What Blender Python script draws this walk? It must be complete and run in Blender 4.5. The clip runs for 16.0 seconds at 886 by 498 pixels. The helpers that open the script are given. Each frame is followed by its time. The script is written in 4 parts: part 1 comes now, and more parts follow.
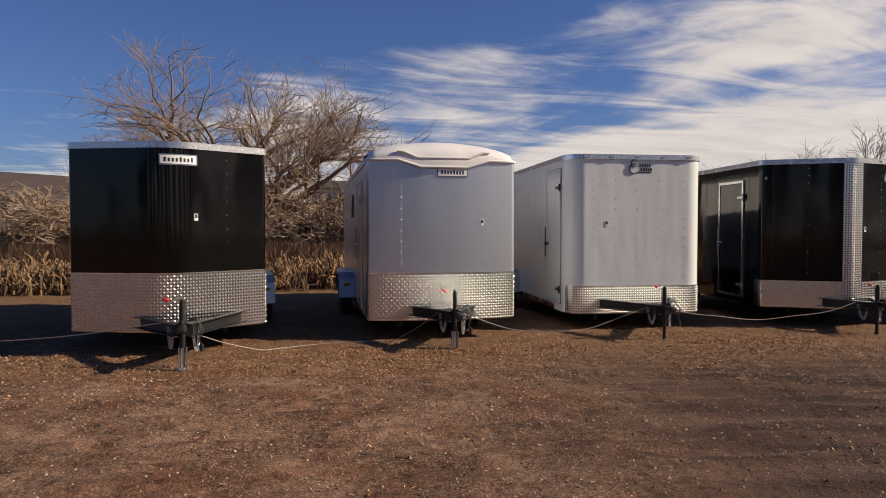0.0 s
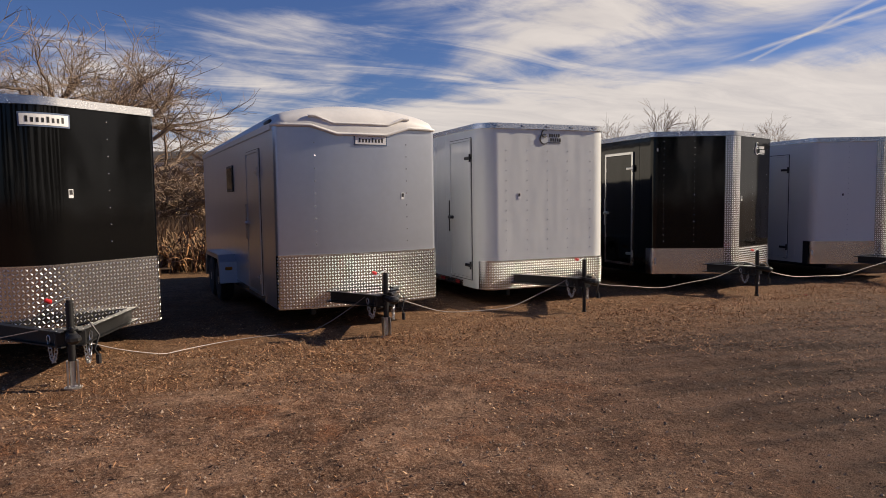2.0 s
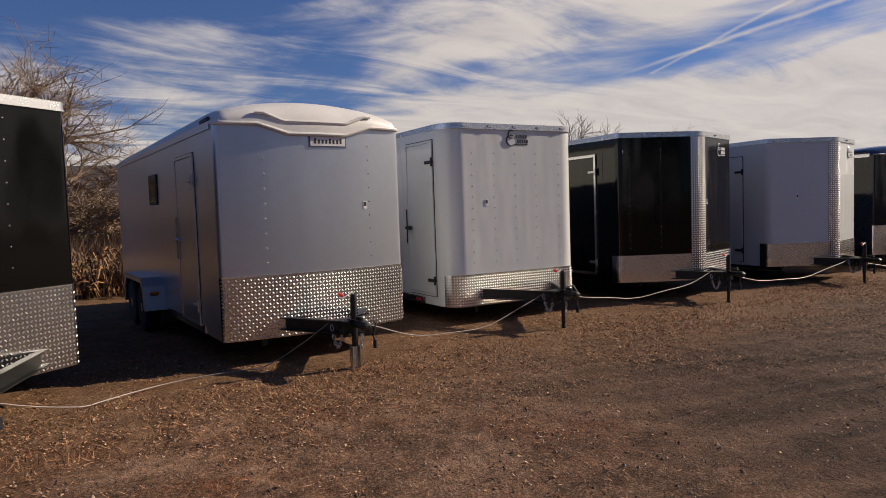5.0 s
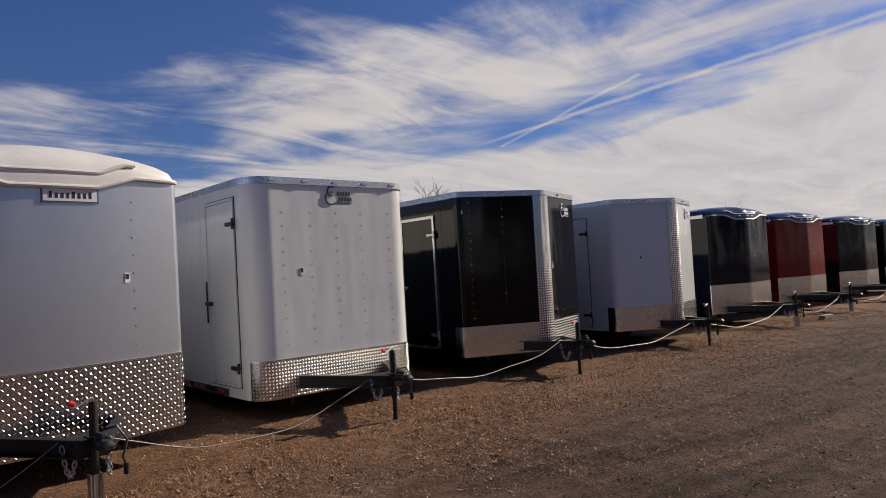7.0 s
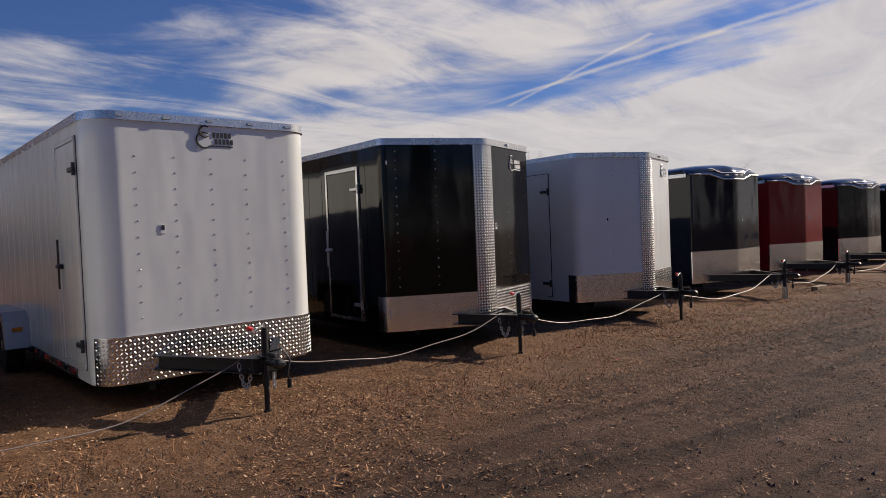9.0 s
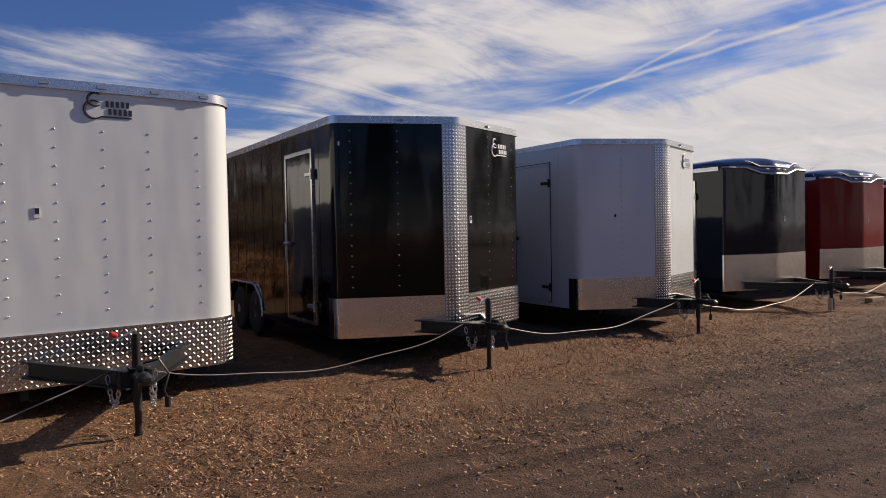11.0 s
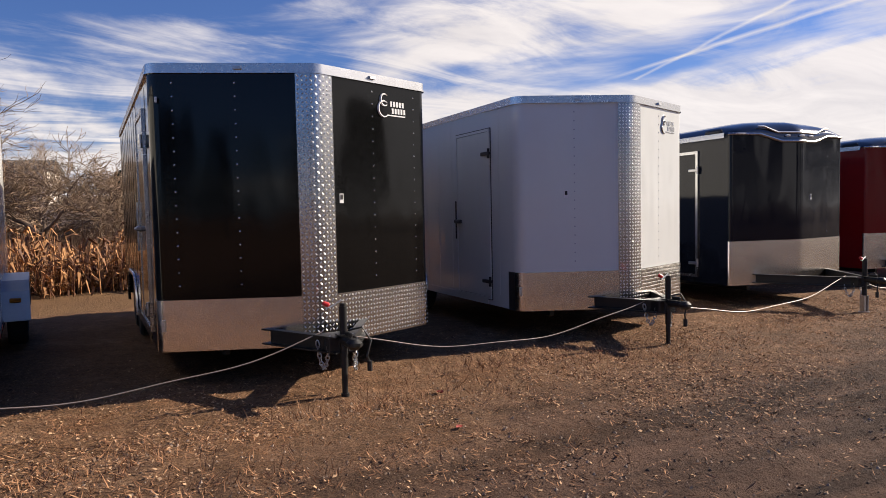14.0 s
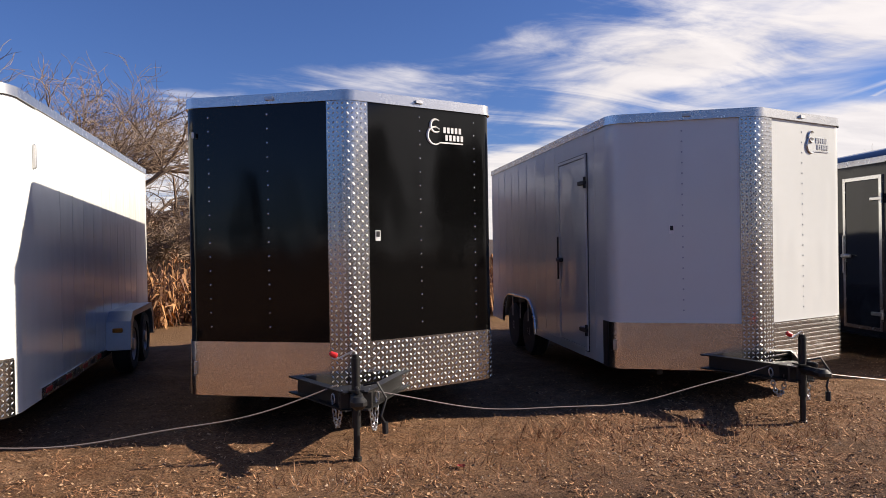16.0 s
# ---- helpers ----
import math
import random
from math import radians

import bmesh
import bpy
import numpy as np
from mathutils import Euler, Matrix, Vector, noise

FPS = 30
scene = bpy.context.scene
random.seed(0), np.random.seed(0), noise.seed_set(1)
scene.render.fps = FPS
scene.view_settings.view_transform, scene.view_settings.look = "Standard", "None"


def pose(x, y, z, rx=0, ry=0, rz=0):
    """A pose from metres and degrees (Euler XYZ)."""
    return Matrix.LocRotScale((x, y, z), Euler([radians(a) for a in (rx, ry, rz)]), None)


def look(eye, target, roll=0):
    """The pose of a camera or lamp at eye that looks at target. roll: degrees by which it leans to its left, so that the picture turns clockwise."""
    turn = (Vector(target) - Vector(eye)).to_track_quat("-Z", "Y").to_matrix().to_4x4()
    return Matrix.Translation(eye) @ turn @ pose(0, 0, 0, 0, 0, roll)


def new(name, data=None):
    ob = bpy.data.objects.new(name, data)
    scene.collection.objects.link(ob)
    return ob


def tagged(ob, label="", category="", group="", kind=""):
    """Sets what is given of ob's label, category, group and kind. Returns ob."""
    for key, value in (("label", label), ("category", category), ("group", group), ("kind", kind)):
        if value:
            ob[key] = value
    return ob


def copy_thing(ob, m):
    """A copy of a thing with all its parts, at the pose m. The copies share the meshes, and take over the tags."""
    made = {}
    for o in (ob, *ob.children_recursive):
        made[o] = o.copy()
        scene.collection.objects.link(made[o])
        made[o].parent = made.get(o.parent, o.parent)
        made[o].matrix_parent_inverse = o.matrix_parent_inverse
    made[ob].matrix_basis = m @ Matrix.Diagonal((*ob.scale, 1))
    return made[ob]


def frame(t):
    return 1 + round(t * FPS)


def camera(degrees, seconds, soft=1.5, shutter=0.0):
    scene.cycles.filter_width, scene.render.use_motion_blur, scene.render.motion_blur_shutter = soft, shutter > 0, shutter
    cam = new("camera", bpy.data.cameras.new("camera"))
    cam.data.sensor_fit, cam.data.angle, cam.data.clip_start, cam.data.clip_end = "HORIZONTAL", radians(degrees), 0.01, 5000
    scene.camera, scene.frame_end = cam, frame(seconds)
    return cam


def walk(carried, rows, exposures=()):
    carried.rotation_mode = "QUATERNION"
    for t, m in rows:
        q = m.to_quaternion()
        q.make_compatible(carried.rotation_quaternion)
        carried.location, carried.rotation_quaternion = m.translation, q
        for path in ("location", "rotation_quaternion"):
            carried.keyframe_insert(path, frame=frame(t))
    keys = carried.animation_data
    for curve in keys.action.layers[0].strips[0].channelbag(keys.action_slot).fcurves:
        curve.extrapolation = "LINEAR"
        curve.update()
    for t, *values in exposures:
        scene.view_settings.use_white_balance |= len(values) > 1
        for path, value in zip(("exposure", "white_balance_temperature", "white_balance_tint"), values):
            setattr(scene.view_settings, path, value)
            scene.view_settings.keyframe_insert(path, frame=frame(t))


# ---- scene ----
cam = camera(66.2, 16.0, 0.9)
METRES, EYE, TILT, LEAN, TURN = 12.3, 1.5, 0.0, 0.0, 0.0
ROWS = [
    (0.0, 0.0, 0.0, 0.0, -0.0, -1.82, 0.0),
    (0.5, -0.0245, 0.0251, -0.0002, -4.67, -3.46, 0.09),
    (1.0, -0.0559, 0.046, -0.0004, -8.05, -4.15, 0.23),
    (1.5, -0.0775, 0.0613, 0.0015, -11.85, -4.77, 1.28),
    (2.0, -0.1037, 0.0814, 0.0026, -15.31, -4.25, 0.73),
    (2.5, -0.1252, 0.0954, 0.0013, -11.8, -3.64, 1.32),
    (3.0, -0.1419, 0.1066, 0.0025, -12.92, -3.47, 2.37),
    (5.5, -0.1137, 0.2019, 0.0, -27.3, -4.18, 2.82),
    (6.0, -0.0942, 0.2253, -0.0007, -32.29, -4.61, 3.53),
    (6.5, -0.0666, 0.243, 0.0006, -33.57, -1.46, 2.13),
    (7.0, -0.038, 0.2628, -0.0009, -33.93, 1.73, 3.19),
    (7.5, -0.0075, 0.2807, -0.0018, -35.35, 3.73, 2.07),
    (8.0, 0.0266, 0.2931, -0.0075, -35.32, 3.87, -2.92),
    (8.5, 0.0638, 0.3037, -0.0035, -35.41, -0.61, 1.33),
    (11.0, 0.2264, 0.3503, -0.0107, -28.82, -1.72, 1.11),
    (11.5, 0.2581, 0.3648, -0.0108, -27.97, -1.25, 1.36),
    (12.0, 0.2919, 0.3728, -0.0098, -26.67, -1.15, 0.83),
    (12.5, 0.3244, 0.3856, -0.0143, -26.44, -2.08, 1.25),
    (13.0, 0.3576, 0.3976, -0.0148, -26.9, -2.93, 1.38),
    (13.5, 0.3929, 0.4048, -0.0133, -23.58, -3.79, 1.4),
    (14.0, 0.428, 0.4168, -0.0124, -23.66, -3.31, 1.19),
    (14.5, 0.461, 0.4226, -0.0126, -21.67, -3.23, 1.6),
    (15.0, 0.4899, 0.4304, -0.0088, -15.76, -3.69, 1.1),
    (15.5, 0.5187, 0.4434, -0.0089, -10.12, -1.58, 0.98),
    (16.0, 0.5477, 0.4512, -0.0093, -6.99, -0.37, 0.91),
]
EXPO = 0.3
walk(cam, [(t, pose(0, 0, EYE, TILT, LEAN, TURN) @ pose(METRES * x, METRES * y, METRES * z, 90 + pitch, roll, yaw)) for t, x, y, z, yaw, pitch, roll in ROWS], exposures=[(t, EXPO + e, k, 11.0) for t, e, k in ((0.0, 0.06, 7150.0), (3.0, 0.0, 7150.0), (5.5, -0.16, 7100.0), (6.0, 0.06, 7100.0), (7.0, -0.18, 6750.0), (7.5, -0.34, 6600.0), (8.0, -0.34, 6600.0), (8.5, -0.22, 6700.0), (11.0, 0.0, 6750.0), (12.0, 0.04, 6800.0), (13.0, 0.28, 6800.0), (14.0, 0.42, 6800.0), (15.0, 0.42, 6750.0), (16.0, 0.48, 6750.0))])

# ---- world and sun ----
SUN = Vector((1.0, -0.03, 0.55)).normalized()
world = bpy.data.worlds.new("world")
scene.world = world
world.use_nodes = True
wt = world.node_tree
wt.nodes.clear()


def wn(kind, **kw):
    n = wt.nodes.new(kind)
    for k, v in kw.items():
        n.inputs[k].default_value = v
    return n


def wmath(op, a, b=None, c=None):
    n = wt.nodes.new("ShaderNodeMath")
    n.operation = op
    for i, v in enumerate((a, b, c)):
        if v is None:
            continue
        if isinstance(v, (int, float)):
            n.inputs[i].default_value = v
        else:
            wt.links.new(v, n.inputs[i])
    return n.outputs[0]


sky = wt.nodes.new("ShaderNodeTexSky")
sky.sky_type = "NISHITA"
sky.sun_disc = False
sky.sun_elevation = math.asin(SUN.z)
sky.sun_rotation = math.atan2(SUN.x, SUN.y)
sky.air_density, sky.dust_density, sky.ozone_density = 1.0, 0.6, 2.5
tc = wt.nodes.new("ShaderNodeTexCoord")
sep = wt.nodes.new("ShaderNodeSeparateXYZ")
wt.links.new(tc.outputs["Generated"], sep.inputs[0])
DX, DY, DZ = sep.outputs
zc = wmath("MAXIMUM", wmath("ADD", DZ, 0.05), 0.06)
PX, PY = wmath("DIVIDE", DX, zc), wmath("DIVIDE", DY, zc)
comb = wt.nodes.new("ShaderNodeCombineXYZ")
wt.links.new(wmath("ADD", wmath("MULTIPLY", PX, 0.95), wmath("MULTIPLY", PY, 0.25)), comb.inputs[0])
wt.links.new(wmath("ADD", wmath("MULTIPLY", PY, 0.5), wmath("MULTIPLY", PX, -0.12)), comb.inputs[1])
big = wn("ShaderNodeTexNoise", Scale=0.55, Detail=7.0, Roughness=0.55, Distortion=0.5)
wt.links.new(comb.outputs[0], big.inputs["Vector"])
comb2 = wt.nodes.new("ShaderNodeCombineXYZ")
wt.links.new(wmath("ADD", wmath("MULTIPLY", PX, 0.45), wmath("MULTIPLY", PY, 0.10)), comb2.inputs[0])
wt.links.new(wmath("ADD", wmath("MULTIPLY", PY, 1.1), wmath("MULTIPLY", PX, -0.35)), comb2.inputs[1])
fine = wn("ShaderNodeTexNoise", Scale=1.6, Detail=8.0, Roughness=0.62, Distortion=1.0)
wt.links.new(comb2.outputs[0], fine.inputs["Vector"])
# cover grows towards the sun's side and towards the horizon
bias = wmath("ADD", wmath("MULTIPLY", DX, 0.36), wmath("MULTIPLY", DZ, -0.80))
# a thin veil low over the horizon
bias = wmath("ADD", bias, wmath("MULTIPLY", wmath("MAXIMUM", wmath("SUBTRACT", 0.24, DZ), 0.0), 1.0))
bias = wmath("ADD", bias, wmath("MULTIPLY", wmath("SUBTRACT", DY, 0.85), 0.09))
cover = wmath("ADD", wmath("ADD", wmath("MULTIPLY", big.outputs["Fac"], 1.25), wmath("MULTIPLY", fine.outputs["Fac"], 0.55)), bias)
ramp = wt.nodes.new("ShaderNodeMapRange")
ramp.interpolation_type = "SMOOTHSTEP"
ramp.inputs["From Min"].default_value, ramp.inputs["From Max"].default_value = 0.70, 0.98
wt.links.new(cover, ramp.inputs["Value"])
# an old vapour trail, nearly straight along the y axis of the cloud layer
drift = wmath("MULTIPLY", wmath("SUBTRACT", fine.outputs["Fac"], 0.5), 0.10)
TX, TY = wmath("DIVIDE", DX, wmath("MAXIMUM", DZ, 0.06)), wmath("DIVIDE", DY, wmath("MAXIMUM", DZ, 0.06))
off = wmath("ABSOLUTE", wmath("ADD", wmath("SUBTRACT", TX, wmath("ADD", 3.17, wmath("MULTIPLY", TY, 0.05))), drift))
trail = wmath("MULTIPLY", wmath("MULTIPLY", wmath("MINIMUM", wmath("MAXIMUM", wmath("SUBTRACT", 4.7, TY), 0.0), 1.0), wmath("GREATER_THAN", TY, 0.2)),
              wmath("MAXIMUM", wmath("SUBTRACT", 1.0, wmath("DIVIDE", off, 0.06)), 0.0))
clear = wmath("MULTIPLY", wmath("MAXIMUM", wmath("SUBTRACT", 1.0, wmath("DIVIDE", wmath("ABSOLUTE", wmath("ADD", off, wmath("MULTIPLY", wmath("SUBTRACT", big.outputs["Fac"], 0.42), 2.0))), 1.0)), 0.0), wmath("LESS_THAN", TY, 6.0))
clear = wmath("MULTIPLY", clear, wmath("MULTIPLY", wmath("MAXIMUM", wmath("SUBTRACT", 6.0, TY), 0.0), 0.17))
clear = wmath("MULTIPLY", clear, wmath("MULTIPLY", wmath("SUBTRACT", fine.outputs["Fac"], 0.22), 2.6))
wt.links.new(wmath("SUBTRACT", cover, clear), ramp.inputs["Value"])
# a second, shorter and fainter trail that crosses the first
off_b = wmath("ABSOLUTE", wmath("ADD", wmath("SUBTRACT", TX, wmath("ADD", 2.2, wmath("MULTIPLY", TY, 0.32))), drift))
trail_b = wmath("MULTIPLY", wmath("MULTIPLY", wmath("LESS_THAN", TY, 4.4), wmath("GREATER_THAN", TY, 2.4)), wmath("MAXIMUM", wmath("SUBTRACT", 1.0, wmath("DIVIDE", off_b, 0.035)), 0.0))
trails = wmath("ADD", wmath("MULTIPLY", trail, 0.6), wmath("MULTIPLY", trail_b, 0.4))
amount = wmath("MINIMUM", wmath("ADD", wmath("MULTIPLY", ramp.outputs[0], 0.92), trails), 1.0)
amount = wmath("MULTIPLY", amount, wmath("GREATER_THAN", DZ, -0.01))
shade = wt.nodes.new("ShaderNodeMixRGB")
shade.inputs[1].default_value = (5.4, 5.25, 5.6, 1)
shade.inputs[2].default_value = (10.8, 10.2, 9.8, 1)
wt.links.new(fine.outputs["Fac"], shade.inputs[0])
mixw = wt.nodes.new("ShaderNodeMixRGB")
wt.links.new(amount, mixw.inputs[0])
deep = wt.nodes.new("ShaderNodeMixRGB")
deep.blend_type = "MULTIPLY"
deep.inputs[0].default_value = 1.0
deep.inputs[2].default_value = (0.43, 0.58, 0.98, 1)
wt.links.new(sky.outputs[0], deep.inputs[1])
wt.links.new(deep.outputs[0], mixw.inputs[1])
wt.links.new(shade.outputs[0], mixw.inputs[2])
bg = wn("ShaderNodeBackground", Strength=0.068)
wt.links.new(mixw.outputs[0], bg.inputs["Color"])
wo = wt.nodes.new("ShaderNodeOutputWorld")
wt.links.new(bg.outputs[0], wo.inputs["Surface"])

sun = new("sun", bpy.data.lights.new("sun", "SUN"))
sun.data.energy, sun.data.angle, sun.data.color = 5.0, radians(0.6), (1.0, 0.89, 0.76)
sun.matrix_world = look(SUN * 60, (0, 0, 0))


# ---- materials ----
def mat(name, color, rough=0.5, metal=0.0, vary=0.15, scale=6.0, bump=0.0, bscale=20.0, coat=0.0, other=None, wave=0.0, wscale=2.0, per_object=0.0, island=0.0, rvary=0.1):
    m = bpy.data.materials.new(name)
    m.use_nodes = True
    nt = m.node_tree
    p = nt.nodes["Principled BSDF"]
    tcn = nt.nodes.new("ShaderNodeTexCoord")

    def tex(s, detail=5.0):
        n = nt.nodes.new("ShaderNodeTexNoise")
        n.inputs["Scale"].default_value, n.inputs["Detail"].default_value = s, detail
        nt.links.new(tcn.outputs["Object"], n.inputs["Vector"])
        return n.outputs["Fac"]

    a, b = tex(scale), tex(scale * 7)
    add = nt.nodes.new("ShaderNodeMath")
    add.operation = "MULTIPLY_ADD"
    nt.links.new(b, add.inputs[0])
    add.inputs[1].default_value = 0.5
    half = nt.nodes.new("ShaderNodeMath")
    half.operation = "MULTIPLY"
    nt.links.new(a, half.inputs[0])
    half.inputs[1].default_value = 0.5
    nt.links.new(half.outputs[0], add.inputs[2])
    fac = add.outputs[0]
    for on, src, output in ((per_object, "ShaderNodeObjectInfo", "Random"), (island, "ShaderNodeNewGeometry", "Random Per Island")):
        if on:
            ri = nt.nodes.new(src)
            mx = nt.nodes.new("ShaderNodeMath")
            mx.operation = "MULTIPLY_ADD"
            nt.links.new(ri.outputs[output], mx.inputs[0])
            mx.inputs[1].default_value = on
            sb = nt.nodes.new("ShaderNodeMath")
            sb.operation = "ADD"
            nt.links.new(fac, sb.inputs[0])
            sb.inputs[1].default_value = -on / 2
            nt.links.new(sb.outputs[0], mx.inputs[2])
            fac = mx.outputs[0]
    cr = nt.nodes.new("ShaderNodeValToRGB")
    cr.color_ramp.elements[0].position, cr.color_ramp.elements[1].position = 0.3, 0.7
    c1 = other or tuple(c * (1 + vary) for c in color)
    c0 = color if other else tuple(c * (1 - vary) for c in color)
    cr.color_ramp.elements[0].color, cr.color_ramp.elements[1].color = (*c0, 1), (*[min(c, 1) for c in c1], 1)
    nt.links.new(fac, cr.inputs[0])
    nt.links.new(cr.outputs[0], p.inputs["Base Color"])
    rr = nt.nodes.new("ShaderNodeMapRange")
    rr.inputs["To Min"].default_value, rr.inputs["To Max"].default_value = max(rough - rvary, 0.02), min(rough + rvary, 1)
    nt.links.new(fac, rr.inputs["Value"])
    nt.links.new(rr.outputs[0], p.inputs["Roughness"])
    p.inputs["Metallic"].default_value = metal
    p.inputs["Coat Weight"].default_value = coat
    p.inputs["Coat Roughness"].default_value = 0.05
    last = None
    for s, d, k in ((wscale, wave, 1.0), (bscale, bump, 5.0)):
        if d:
            bn = nt.nodes.new("ShaderNodeBump")
            bn.inputs["Strength"].default_value, bn.inputs["Distance"].default_value = 1.0, d
            if s == wscale and wave:
                mp = nt.nodes.new("ShaderNodeMapping")
                mp.inputs["Scale"].default_value = (1.0, 1.0, 0.35)
                nt.links.new(tcn.outputs["Object"], mp.inputs["Vector"])
                nw = nt.nodes.new("ShaderNodeTexNoise")
                nw.inputs["Scale"].default_value, nw.inputs["Detail"].default_value = s, k
                nt.links.new(mp.outputs[0], nw.inputs["Vector"])
                nt.links.new(nw.outputs["Fac"], bn.inputs["Height"])
            else:
                nt.links.new(tex(s, k), bn.inputs["Height"])
            if last:
                nt.links.new(last, bn.inputs["Normal"])
            last = bn.outputs[0]
    if last:
        nt.links.new(last, p.inputs["Normal"])
    return m


def paint(name, color, rough=0.12, wave=0.012):
    m = mat(name, color, rough, 0.0, 0.05, 1.5, 0.0, 20, 0.0, wave=wave, wscale=2.3, rvary=0.04)
    m.node_tree.nodes["Principled BSDF"].inputs["Specular IOR Level"].default_value = 0.32
    return m


M_BLACK = paint("gloss_black_sheet", (0.003, 0.003, 0.003), 0.08, 0.009)
M_NAVY = paint("gloss_navy_sheet", (0.006, 0.008, 0.015), 0.08)
M_RED = paint("gloss_red_sheet", (0.22, 0.008, 0.010), 0.14)
M_CHAR = paint("gloss_charcoal_sheet", (0.010, 0.011, 0.012), 0.10)
M_WHITE = mat("white_sheet", (0.70, 0.72, 0.70), 0.12, 0.0, 0.015, 0.8, wave=0.009, wscale=3.6, rvary=0.03)
M_SILVER = mat("silver_grey_sheet", (0.54, 0.57, 0.62), 0.29, 0.72, 0.04, 2.0, 0, 20, 0.1, wave=0.006, wscale=2.0, rvary=0.03)
M_ALU = mat("polished_aluminium", (0.78, 0.76, 0.73), 0.20, 1.0, 0.04, 5.0, rvary=0.02)
M_SHEET = mat("brushed_aluminium_sheet", (0.70, 0.65, 0.60), 0.24, 1.0, 0.07, 3.0, 0.0002, 90, wave=0.004, wscale=3, rvary=0.03)
# one metal, two tones: plate darkened as if mirroring ground, lugs brightened as if sunlit
M_PLATE = mat("diamond_plate_aluminium", (0.56, 0.55, 0.54), 0.19, 1.0, 0.05, 6.0, wave=0.003, wscale=5, rvary=0.03)
M_LUG = mat("sunlit_plate_lugs", (0.76, 0.75, 0.73), 0.34, 1.0, 0.05, 6.0, rvary=0.03)
M_TRIM = mat("mill_aluminium_trim", (0.62, 0.62, 0.62), 0.27, 1.0, 0.04, 8.0, rvary=0.02)
M_ROOF = mat("white_roof_skin", (0.72, 0.70, 0.66), 0.45, 0.0, 0.06, 3.0)
M_CHROME = mat("dark_chrome_cap", (0.10, 0.10, 0.11), 0.12, 1.0, 0.1, 4.0)
M_FRAME = mat("black_frame_paint", (0.006, 0.006, 0.006), 0.5, 0.0, 0.3, 9.0, 0.001, 50)
M_RUBBER = mat("tyre_rubber", (0.018, 0.018, 0.018), 0.8, 0.0, 0.3, 8.0, 0.002, 40)
M_RIM = mat("white_steel_rim", (0.45, 0.45, 0.46), 0.35, 0.3, 0.1, 8.0)
M_STEEL = mat("galvanised_steel", (0.55, 0.55, 0.56), 0.35, 1.0, 0.2, 20.0, 0.0008, 60)
M_CABLE = mat("coated_steel_cable", (0.22, 0.185, 0.17), 0.5, 0.2, 0.15, 20.0)
M_REDP = mat("red_plastic", (0.55, 0.02, 0.02), 0.35)
M_LEAF = mat("red_dry_leaf", (0.30, 0.035, 0.025), 0.7, 0.0, 0.3, 30.0, 0.002, 80)
M_AMBER = mat("amber_lens", (0.55, 0.20, 0.03), 0.25)
M_LABEL = mat("white_label", (0.75, 0.75, 0.74), 0.5)
M_INK = mat("black_ink", (0.012, 0.012, 0.014), 0.5)
M_BLUE = mat("blue_grey_print", (0.10, 0.14, 0.22), 0.4)
M_DARKGLASS = mat("tinted_glass", (0.008, 0.008, 0.010), 0.05)
M_FENDER = mat("grey_fender_sheet", (0.36, 0.38, 0.42), 0.32, 0.6, 0.06, 4.0)
M_WOODBLOCK = mat("weathered_timber", (0.28, 0.20, 0.12), 0.85, 0, 0.3, 10, 0.003, 40)
M_BARK = mat("grey_brown_bark", (0.17, 0.12, 0.085), 0.9, 0.0, 0.3, 3.0, 0.02, 8)
M_TWIG = mat("pale_twigs", (0.25, 0.175, 0.115), 0.9, 0.0, 0.2, 1.0, island=0.3)
M_CONIFER = mat("dark_conifer", (0.018, 0.026, 0.014), 0.9, 0.0, 0.3, 1.0, island=0.4)
M_BRUSH = mat("dry_brush", (0.20, 0.12, 0.06), 0.95, 0, 0.3, 2, island=0.5)
M_LITTER = mat("dry_leaf_chips", (0.055, 0.024, 0.012), 0.9, 0.0, 0.2, 2.0, other=(0.55, 0.35, 0.20), island=1.0)
M_CORN = mat("dry_corn_leaf", (0.11, 0.044, 0.018), 0.8, 0.0, 0.2, 2.0, other=(0.48, 0.245, 0.10), island=0.8)
M_STRAW = mat("dry_straw", (0.20, 0.088, 0.038), 0.85, 0.0, 0.2, 2.0, other=(0.42, 0.22, 0.11), island=0.9)
M_STONE = mat("gravel_stone", (0.07, 0.045, 0.032), 0.9, 0.0, 0.2, 9.0, other=(0.40, 0.30, 0.22), island=0.9)
M_HOUSE = mat("pale_stucco", (0.62, 0.56, 0.48), 0.9, 0, 0.08, 0.6)
M_HROOF = mat("brown_shingle", (0.05, 0.045, 0.04), 0.9, 0, 0.2, 0.6)
M_HILL = mat("scrub_hillside", (0.045, 0.027, 0.018), 0.95, 0, 0.2, 0.02, other=(0.085, 0.053, 0.033))


